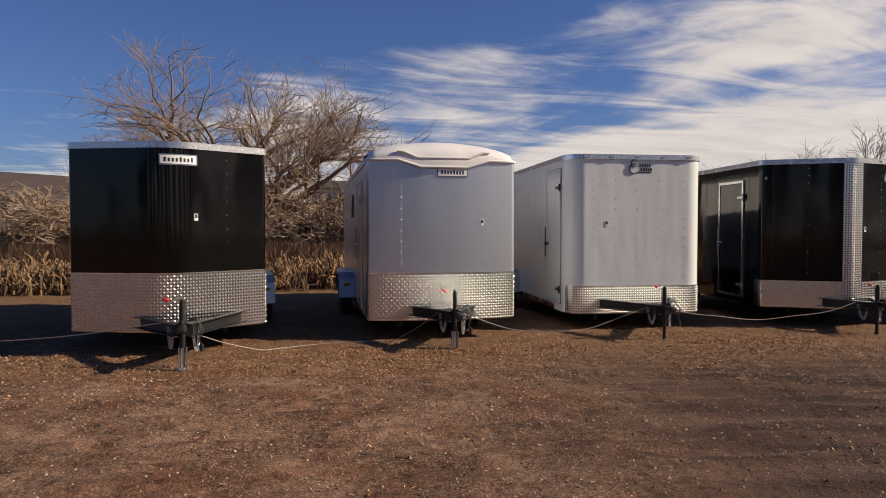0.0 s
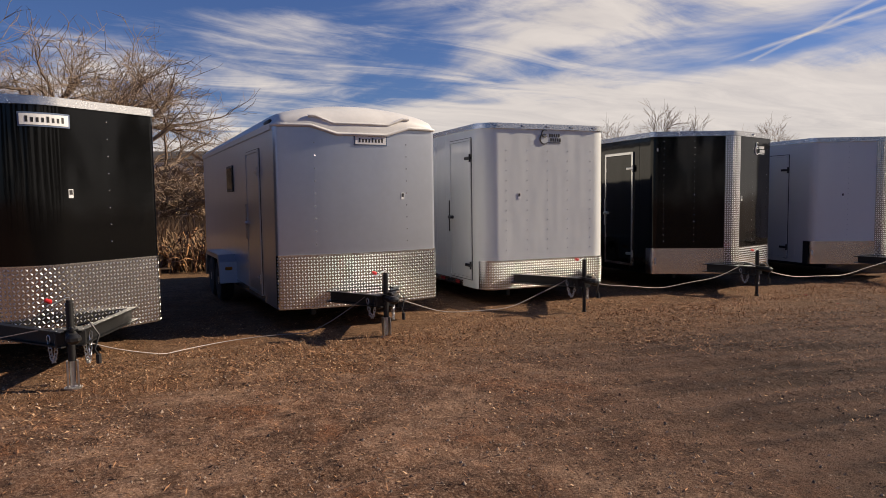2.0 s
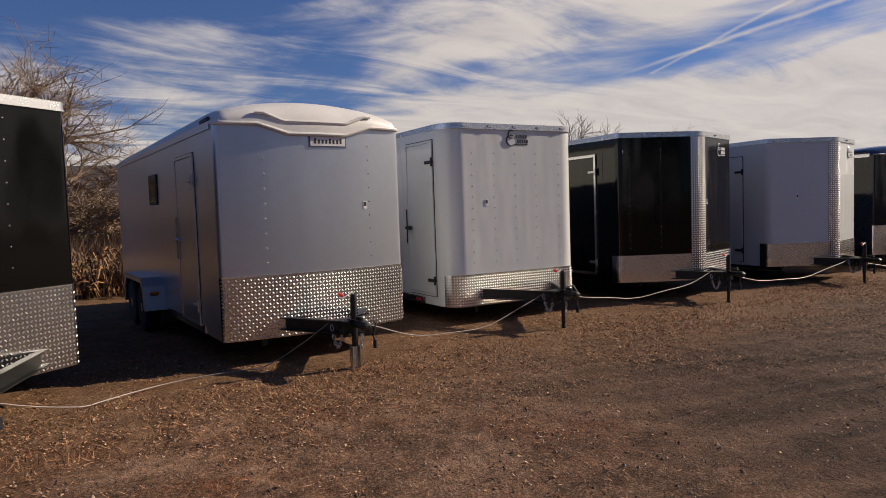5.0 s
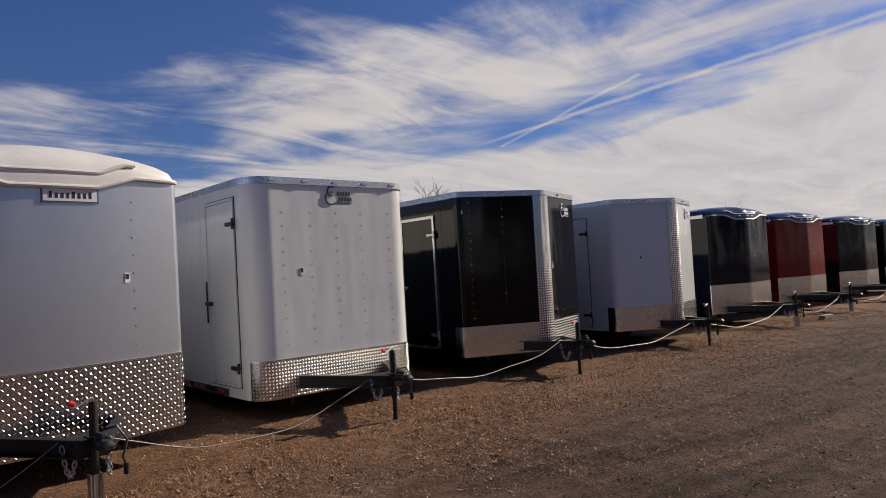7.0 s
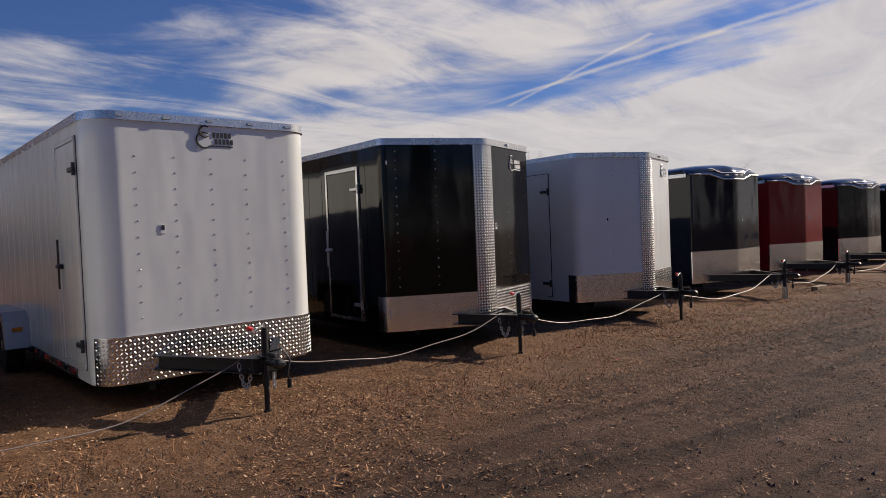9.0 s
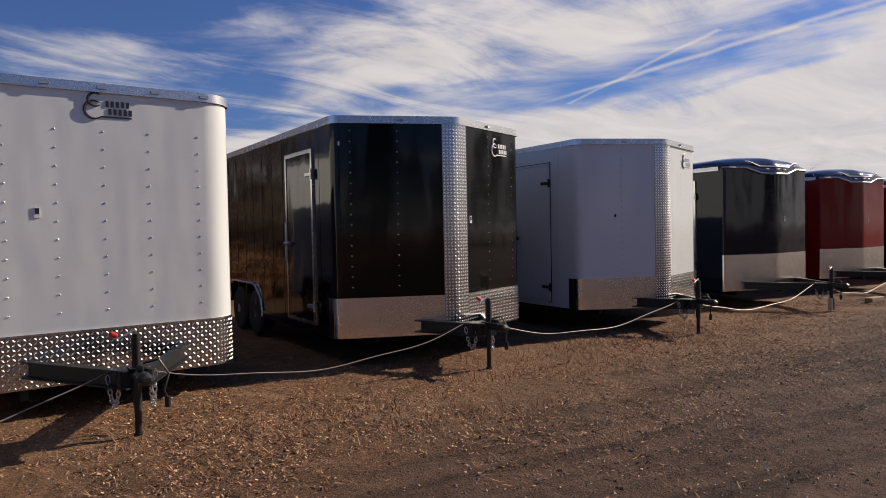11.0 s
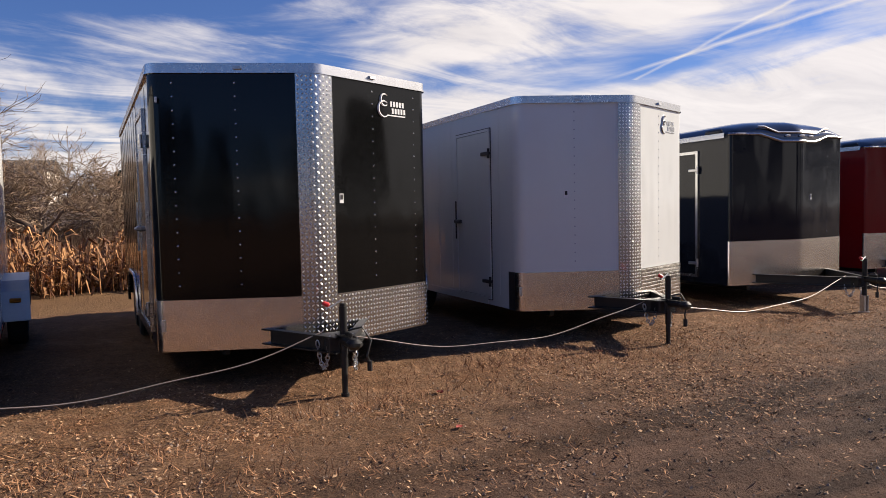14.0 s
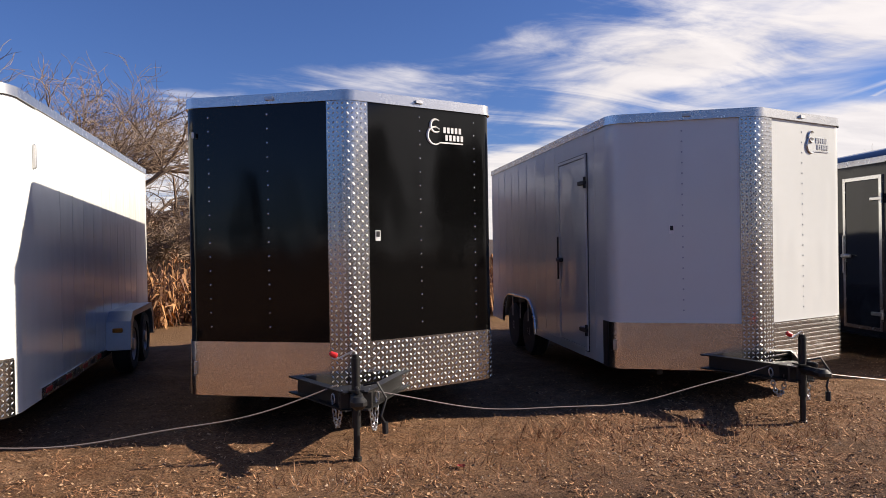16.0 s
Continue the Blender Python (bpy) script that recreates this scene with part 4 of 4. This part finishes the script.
# ---- trees ----
def bare_tree(name, x, y, height, spread, seed, label, levels=5, trunk_r=None, twig=1.0, lean=0.0, split=0.22, base_z=None, twig_r=0.011, wide=1.0):
    rng = random.Random(seed)
    wood, fine_g = Geo(), Geo()
    trunk_r = trunk_r or height * 0.034

    def grow(p, d, length, r, lv):
        n = 4 if lv < 3 else 3
        pts, rad = [p.copy()], [r]
        q, dd = p.copy(), d.copy()
        for i in range(n):
            dd = (dd + Vector((rng.gauss(0, 0.26), rng.gauss(0, 0.26), rng.gauss(0.0, 0.20)))).normalized()
            q = q + dd * length / n
            pts.append(q.copy())
            rad.append(r * (1 - 0.45 * (i + 1) / n))
        (wood if lv < levels - 1 else fine_g).tube(pts, r, 6 if lv < 2 else (4 if lv < 4 else 3), taper=rad)
        if lv >= levels:
            return
        kids = (5, 4, 4, 4, 4, 3)[lv]
        turn0 = rng.uniform(0, 6.28)
        for kk in range(kids):
            t = 1.0 if kk == 0 else rng.uniform(0.35, 1.0)
            i = min(int(t * n), n - 1)
            s = pts[i].lerp(pts[i + 1], t * n - i)
            if lv == 0:
                # the limbs part low down and spread round the trunk
                a = turn0 + kk * 6.283 / kids
                nd = Vector((math.cos(a) * spread, math.sin(a) * spread, rng.uniform(0.45, 1.0))).normalized()
            else:
                ax = Vector((rng.gauss(0, 1), rng.gauss(0, 1), rng.gauss(0, 0.6))).normalized()
                nd = (dd + ax * (0.22 if kk == 0 else spread * rng.uniform(0.7, 1.2)) + Vector((0, 0, 0.07))).normalized()
            grow(s, nd, length * rng.uniform(0.62, 0.84) * (1.35 if lv == 0 else 1.0), max(rad[i] * (0.74 if kk == 0 else 0.50), twig_r), lv + 1)

    grow(Vector((0, 0, -0.3)), Vector((lean, 0, 1)), height * split, trunk_r, 0)
    zmax = max(q[2] for q in wood.v + fine_g.v)
    k = height / zmax
    for g in (wood, fine_g):
        g.v = [(a * k * wide, b * k * wide, c * k) for a, b, c in g.v]
    root = tagged(new(name), label, "tree", "bare trees")
    root.matrix_world = pose(x, y, ground_z(x, y) - 0.1 if base_z is None else base_z, 0, 0, rng.uniform(0, 360))
    part("trunk", wood, M_BARK, root, "grey-brown trunk and limbs", 60)
    part("crown", fine_g, M_TWIG, root, "leafless crown of pale fine twigs", 60)
    return root


bare_tree("bare_tree", -19.8, 63, 18.0, 0.85, 5, "tall leafless cottonwood with a wide pale crown", 6, twig_r=0.010, wide=1.2, trunk_r=1.0, split=0.18)
bare_tree("bare_tree", -12.8, 64, 16.6, 0.85, 12, "broad leafless cottonwood with drooping twigs", 6, twig_r=0.010, wide=1.2, trunk_r=0.85, split=0.18)
bare_tree("bare_tree", 1.2, 45, 6.0, 1.0, 3, "low bushy leafless tree beside the dry corn", 6, split=0.14, twig_r=0.007, wide=1.15, trunk_r=0.13)
bare_tree("bare_tree", 3.8, 47, 5.2, 1.0, 9, "low bushy leafless tree beside the dry corn", 6, split=0.14, twig_r=0.007, trunk_r=0.11)
bare_tree("bare_tree", -24.6, 45, 5.8, 1.0, 8, "low tangled leafless tree behind the field", 6, split=0.14, twig_r=0.009, wide=1.3, trunk_r=0.12)
far = bare_tree("bare_tree", 64.5, 101, 18.5, 0.8, 21, "leafless tree on the far horizon", 5, twig_r=0.020, wide=1.0)
for (x, y, s, r) in ((57, 105, 0.86, 40), (49.5, 108, 0.76, 130), (44.5, 112, 0.72, 220), (77, 92, 0.8, 75), (84, 95, 0.7, 300), (93, 88, 0.62, 170), (74, 101, 0.62, 10), (104, 84, 0.6, 250), (118, 80, 0.66, 20), (-30, 70, 0.72, 20), (-4, 80, 0.55, 200)):
    c = copy_thing(far, pose(x, y, ground_z(x, y) - 0.1, 0, 0, r) @ Matrix.Scale(s, 4))
    c.scale = (s, s, s)


low = bare_tree("bare_tree", -9.5, 50, 4.6, 1.1, 31, "low dense leafless thicket tree behind the corn", 6, split=0.10, twig_r=0.008, wide=1.5, trunk_r=0.09)
for x, y, s, r in ((-13.5, 53, 1.1, 60), (-6.5, 56, 1.25, 150), (-19, 50, 0.9, 250), (6, 52, 0.8, 310), (9.5, 50, 0.9, 200)):
    copy_thing(low, pose(x, y, ground_z(x, y) - 0.1, 0, 0, r)).scale = (s, s, s)


def conifer(x, y, hgt, seed):
    rng = random.Random(seed)
    g = Geo()
    for i in range(2600):
        t = rng.random() ** 0.7
        z = hgt * (0.12 + 0.88 * t)
        rr = hgt * 0.30 * (1 - t) ** 0.6 * rng.uniform(0.3, 1.0) + 0.1
        a = rng.uniform(0, 6.28)
        c = Vector((rr * math.cos(a), rr * math.sin(a), z + rng.uniform(-0.2, 0.2)))
        d = Vector((math.cos(a), math.sin(a), rng.uniform(-0.2, 0.5))).normalized() * rng.uniform(0.25, 0.5)
        e = Vector((-math.sin(a), math.cos(a), rng.uniform(-0.5, 0.5))) * rng.uniform(0.08, 0.18)
        g.add([c, c + d * 0.6 + e, c + d, c + d * 0.5 - e], [(0, 1, 2, 3)])
    root = tagged(new("evergreen_tree"), "dark rounded evergreen tree far behind", "tree", "evergreens")
    root.matrix_world = pose(x, y, ground_z(x, y) - 0.1)
    part("trunk", Geo().tube([(0, 0, -0.2), (0, 0, hgt * 0.8)], 0.2, 7, taper=[0.25, 0.05]), M_BARK, root)
    part("crown", g, M_CONIFER, root)
    return root


ev = conifer(6.2, 66, 6.6, 1)
# all after the third are unseen, added to darken reflections and block sky light
for x, y, s, r in ((9.2, 67, 0.95, 90), (3.6, 68, 0.8, 200), (12.5, 70, 1.0, 30), (-34, -30, 1.2, 0), (-25, -33, 1.5, 50), (-17, -29, 1.1, 90), (-10, -31, 1.4, 140), (-4, -34, 1.6, 10), (3, -30, 1.2, 70), (9, -32, 1.5, 100), (16, -29, 1.1, 200), (22, -33, 1.6, 260), (30, -30, 1.3, 20), (38, -33, 1.5, 300), (47, -30, 1.7, 0), (56, -26, 1.9, 40), (64, -20, 1.8, 80), (72, -14, 2.0, 120), (80, -6, 2.0, 160), (88, 4, 2.1, 200), (-42, -22, 1.5, 33), (-50, -12, 1.6, 66), (52, -34, 2.0, 210), (69, -24, 2.2, 300)):
    copy_thing(ev, pose(x, y, ground_z(x, y) - 0.1, 0, 0, r)).scale = (s, s, s)


# ---- dry corn and brush behind the row ----
def corn_edge(x):
    return 15.0 + max(0, (x + 9)) * 0.36 if x < 5 else 20.0 + (x - 5) * 0.05


def make_corn():
    rng = random.Random(4)
    corn, weeds = Geo(), Geo()
    for i in range(5200):
        x = rng.uniform(-22, 16)
        g = weeds if x < -2.5 + rng.gauss(0, 0.6) else corn
        y = corn_edge(x) + abs(rng.gauss(0, 1)) * 2.2 + rng.uniform(0, 1.2)
        z = ground_z(x, y) - 0.02
        hgt = rng.uniform(0.5, 1.5) * (0.62 if x < -3 else 0.95) * (0.8 + 0.5 * noise.noise((x * 0.9, y * 0.9, 7)))
        lean = Vector((rng.gauss(0, 0.12), rng.gauss(0, 0.12), 1)) * hgt
        p = Vector((x, y, z))
        g.tube([p, p + lean * 0.5, p + lean], 0.012, 3, taper=[0.014, 0.011, 0.005])
        for k in range(rng.randint(5, 8)):
            t = rng.uniform(0.08, 1.0)
            a = rng.uniform(0, 6.28)
            s = p + lean * t
            d = Vector((math.cos(a), math.sin(a), 0))
            e = Vector((-d.y, d.x, rng.uniform(-0.6, 0.6))) * rng.uniform(0.014, 0.032)
            L = rng.uniform(0.16, 0.42)
            m1 = s + d * L * 0.5 + Vector((0, 0, rng.uniform(0.0, 0.16)))
            tip = s + d * L + Vector((0, 0, rng.uniform(-0.35, 0.02)))
            g.add([s - e * 0.6, s + e * 0.6, m1 + e, m1 - e, tip], [(0, 1, 2, 3), (3, 2, 4)])
    thing("dry_weeds", weeds, M_BRUSH, "tangled strip of dry grey-brown weed stems", "weeds", "", "stuff", None)
    thing("dry_corn", corn, M_CORN, "tangled strip of dry tan corn stalks", "dry corn", "", "stuff", None)
    g = Geo()
    for i in range(9000):
        x = rng.uniform(-45, 40)
        y = rng.uniform(27, 62)
        z = ground_z(x, y) - 0.05
        hgt = rng.uniform(0.4, 1.5) * (0.7 + 0.8 * max(0, noise.noise((x * 0.12, y * 0.12, 0))))
        for k in range(3):
            p = Vector((x + rng.gauss(0, 0.5), y, z))
            tip = p + Vector((rng.gauss(0, 0.4), rng.gauss(0, 0.3), hgt))
            e = Vector((rng.uniform(0.02, 0.06), 0, 0))
            g.add([p - e, p + e, tip], [(0, 1, 2)])
    thing("dry_brush", g, M_BRUSH, "low brown brush and weeds beyond the corn", "brush", "", "stuff", None)


make_corn()


def make_litter():
    """Straw, leaves and stones on the lot."""
    rng = random.Random(11)
    g = Geo()
    leaf = Geo()
    for i in range(270000):
        x = rng.uniform(-9, 20)
        near_row = rng.random() < 0.8
        lane = rng.gauss(8.6, 1.25) if near_row else rng.uniform(1.0, 9)
        y = lane + 0.22 * x
        if y < 1 or y > 20:
            continue
        thick = noise.noise((x * 0.7, y * 0.7, 5)) + 0.7 * noise.noise((x * 2.3, y * 2.3, 9)) + 0.7 * noise.noise((x * 6, y * 6, 4))
        if thick < rng.uniform(-0.5, 0.45):
            continue
        chip = rng.random() < 0.30
        a = rng.uniform(0, 6.28)
        if chip:
            L, W = 0.006 + 0.013 * rng.random() ** 2, rng.uniform(0.004, 0.010)
        else:
            L, W = 0.008 + 0.034 * rng.random() ** 2, rng.uniform(0.0015, 0.0045)
        up = rng.uniform(-0.1, 0.6)
        d, e = Vector((math.cos(a), math.sin(a), up)) * L, Vector((-math.sin(a), math.cos(a), rng.uniform(-0.7, 0.7))) * W
        c = Vector((x, y, surface_z(x, y) + 0.003 + abs(d.z) * 0.8 + abs(e.z) * 0.5))
        (leaf if chip else g).add([c - d - e * 0.4, c + d * 0.2 - e, c + d, c - d * 0.1 + e], [(0, 1, 2, 3)])
    thing("straw_litter", g, M_STRAW, "loose dry straw on the dirt beside the trailers", "straw", "", "stuff", None)
    thing("leaf_litter", leaf, M_LITTER, "broken dry brown and tan leaves on the dirt", "leaves", "", "stuff", None)
    g = Geo()
    for i in range(30000):
        x = rng.uniform(-8, 15)
        y = rng.uniform(0.8, 9.0) + 0.2 * x
        if y < 0.8:
            continue
        r = 0.004 + 0.011 * rng.random() ** 3
        c = Vector((x, y, surface_z(x, y)))
        top = c + Vector((rng.gauss(0, r * 0.3), rng.gauss(0, r * 0.3), r * rng.uniform(0.6, 1.1)))
        ring = [c + Vector((math.cos(k * 1.2566 + i) * r * rng.uniform(0.7, 1.3), math.sin(k * 1.2566 + i) * r * rng.uniform(0.7, 1.3), -r * 0.2)) for k in range(5)]
        g.add(ring + [top], [(k, (k + 1) % 5, 5) for k in range(5)])
    thing("loose_gravel", g, M_STONE, "scattered small grey and tan stones", "gravel", "", "stuff", None)
    g = Geo()
    for cx, cy, n, sp in ((8.6, 11.0, 420, 0.9), (10.0, 10.5, 300, 0.7), (3.6, 9.4, 200, 0.5), (6.6, 10.0, 150, 0.35), (0.3, 8.5, 160, 0.5), (-2.4, 7.2, 220, 0.6), (12.3, 11.2, 260, 0.9), (4.9, 9.5, 260, 0.6), (7.6, 10.2, 420, 0.9), (9.0, 10.8, 420, 0.8), (5.6, 8.9, 260, 0.8), (1.4, 8.9, 220, 0.7), (-0.8, 8.3, 260, 0.8)):
        for i in range(n):
            x, y = rng.gauss(cx, sp), rng.gauss(cy, sp * 0.22)
            p = Vector((x, y, surface_z(x, y) - 0.004))
            tip = p + Vector((rng.gauss(0, 0.05), rng.gauss(0, 0.05), rng.uniform(0.02, 0.10)))
            e = Vector((rng.uniform(0.002, 0.004), rng.uniform(-0.003, 0.003), 0))
            g.add([p - e, p + e, tip], [(0, 1, 2)])
    thing("dry_grass", g, M_STRAW, "short tufts of dry yellow grass", "grass", "", "stuff", None)


make_litter()


# ---- far houses and the ridge ----
def house(x, y, yaw, w, d, h, label, base):
    root = tagged(new("house"), label, "house", "far houses")
    root.matrix_world = pose(x, y, base, 0, 0, yaw)
    g = Geo().box(0, 0, h / 2 - 1, w, d, h + 2)
    wall = part("wall", g, M_HOUSE, root)
    o = 0.6
    g = Geo().add([(-w / 2 - o, -d / 2 - o, h), (w / 2 + o, -d / 2 - o, h), (w / 2 + o, d / 2 + o, h), (-w / 2 - o, d / 2 + o, h), (-w / 2 - o, 0, h + d * 0.14), (w / 2 + o, 0, h + d * 0.14)],
                  [(0, 1, 5, 4), (2, 3, 4, 5), (0, 4, 3), (1, 2, 5), (3, 2, 1, 0)])
    part("roof", g, M_HROOF, root)
    for i in range(3):
        wx = -w / 2 + w * (i + 0.5) / 3
        f = part("window", Geo().box(wx, -d / 2 - 0.03, h * 0.52, w * 0.12, 0.08, h * 0.5), M_LABEL, root)
        part("pane", Geo().box(wx, -d / 2 - 0.06, h * 0.52, w * 0.10, 0.08, h * 0.42), M_DARKGLASS, f)
    return root


house(-80, 126, 20, 12, 7, 2.6, "pale low house with a dark roof on a far slope", 4.0)
house(-97, 131, 30, 10, 7, 2.6, "pale low house with a dark roof on a far slope", 4.0)
house(-14.5, 122, -5, 15, 12, 4.2, "tan flat building far beyond the field", 4.0)


def ridge():
    vs = []
    n = 60
    for i in range(n + 1):
        a = radians(-75 + 150 * i / n)
        far_h = 44 * (0.10 + 0.9 / (1 + math.exp((a + radians(12)) * 9))) + 3 * noise.noise((i * 0.35, 0, 0))
        for r, z in ((70, -0.6), (110, 2.5 if a < radians(0) else 0.0), (160, 5.5 if a < radians(4) else 0.5), (420, far_h * 0.5), (600, far_h), (800, far_h * 0.9), (810, -5)):
            vs.append((r * math.sin(a), r * math.cos(a), z))
    m = 7
    fs = [(i * m + j, (i + 1) * m + j, (i + 1) * m + j + 1, i * m + j + 1) for i in range(n) for j in range(m - 1)]
    thing("backdrop_ridge", Geo().add(vs, fs), M_HILL, "long brown scrub-covered ridge on the horizon", "hill", "", "structure", 180)


ridge()


# ---- loose bits on the lot ----
ob = thing("timber_block", Geo().box(0, 0, 0.045, 0.55, 0.14, 0.09, None, 0.008), M_WOODBLOCK, "short weathered timber block on the dirt", "timber block")
ob.matrix_world = pose(16.6, 11.9, ground_z(16.6, 11.9), 0, 0, 8)


def red_leaf(x, y, size, yaw):
    """A curled fallen leaf."""
    g, n = Geo(), 7
    vs = []
    for i in range(n):
        t = i / (n - 1)
        half = size * 0.42 * math.sin(math.pi * min(max(t, 0.06), 0.96))
        lift = size * 0.5 * (t - 0.5) ** 2
        vs += [(-half, size * (t - 0.5), lift + half * 0.5), (0, size * (t - 0.5), lift), (half, size * (t - 0.5), lift + half * 0.6)]
    g.add(vs, [(3 * i + j, 3 * i + j + 1, 3 * i + j + 4, 3 * i + j + 3) for i in range(n - 1) for j in range(2)])
    ob = thing("fallen_leaf", g, M_LEAF, "curled dry red leaf lying on the straw", "leaf", "red leaves on the dirt")
    ob.matrix_world = pose(x, y, surface_z(x, y) + 0.008, 0, 0, yaw)


for x, y, size, yaw in ((7.40, 10.14, 0.07, 30), (7.17, 9.27, 0.06, 110), (9.55, 10.9, 0.07, 200)):
    red_leaf(x, y, size, yaw)
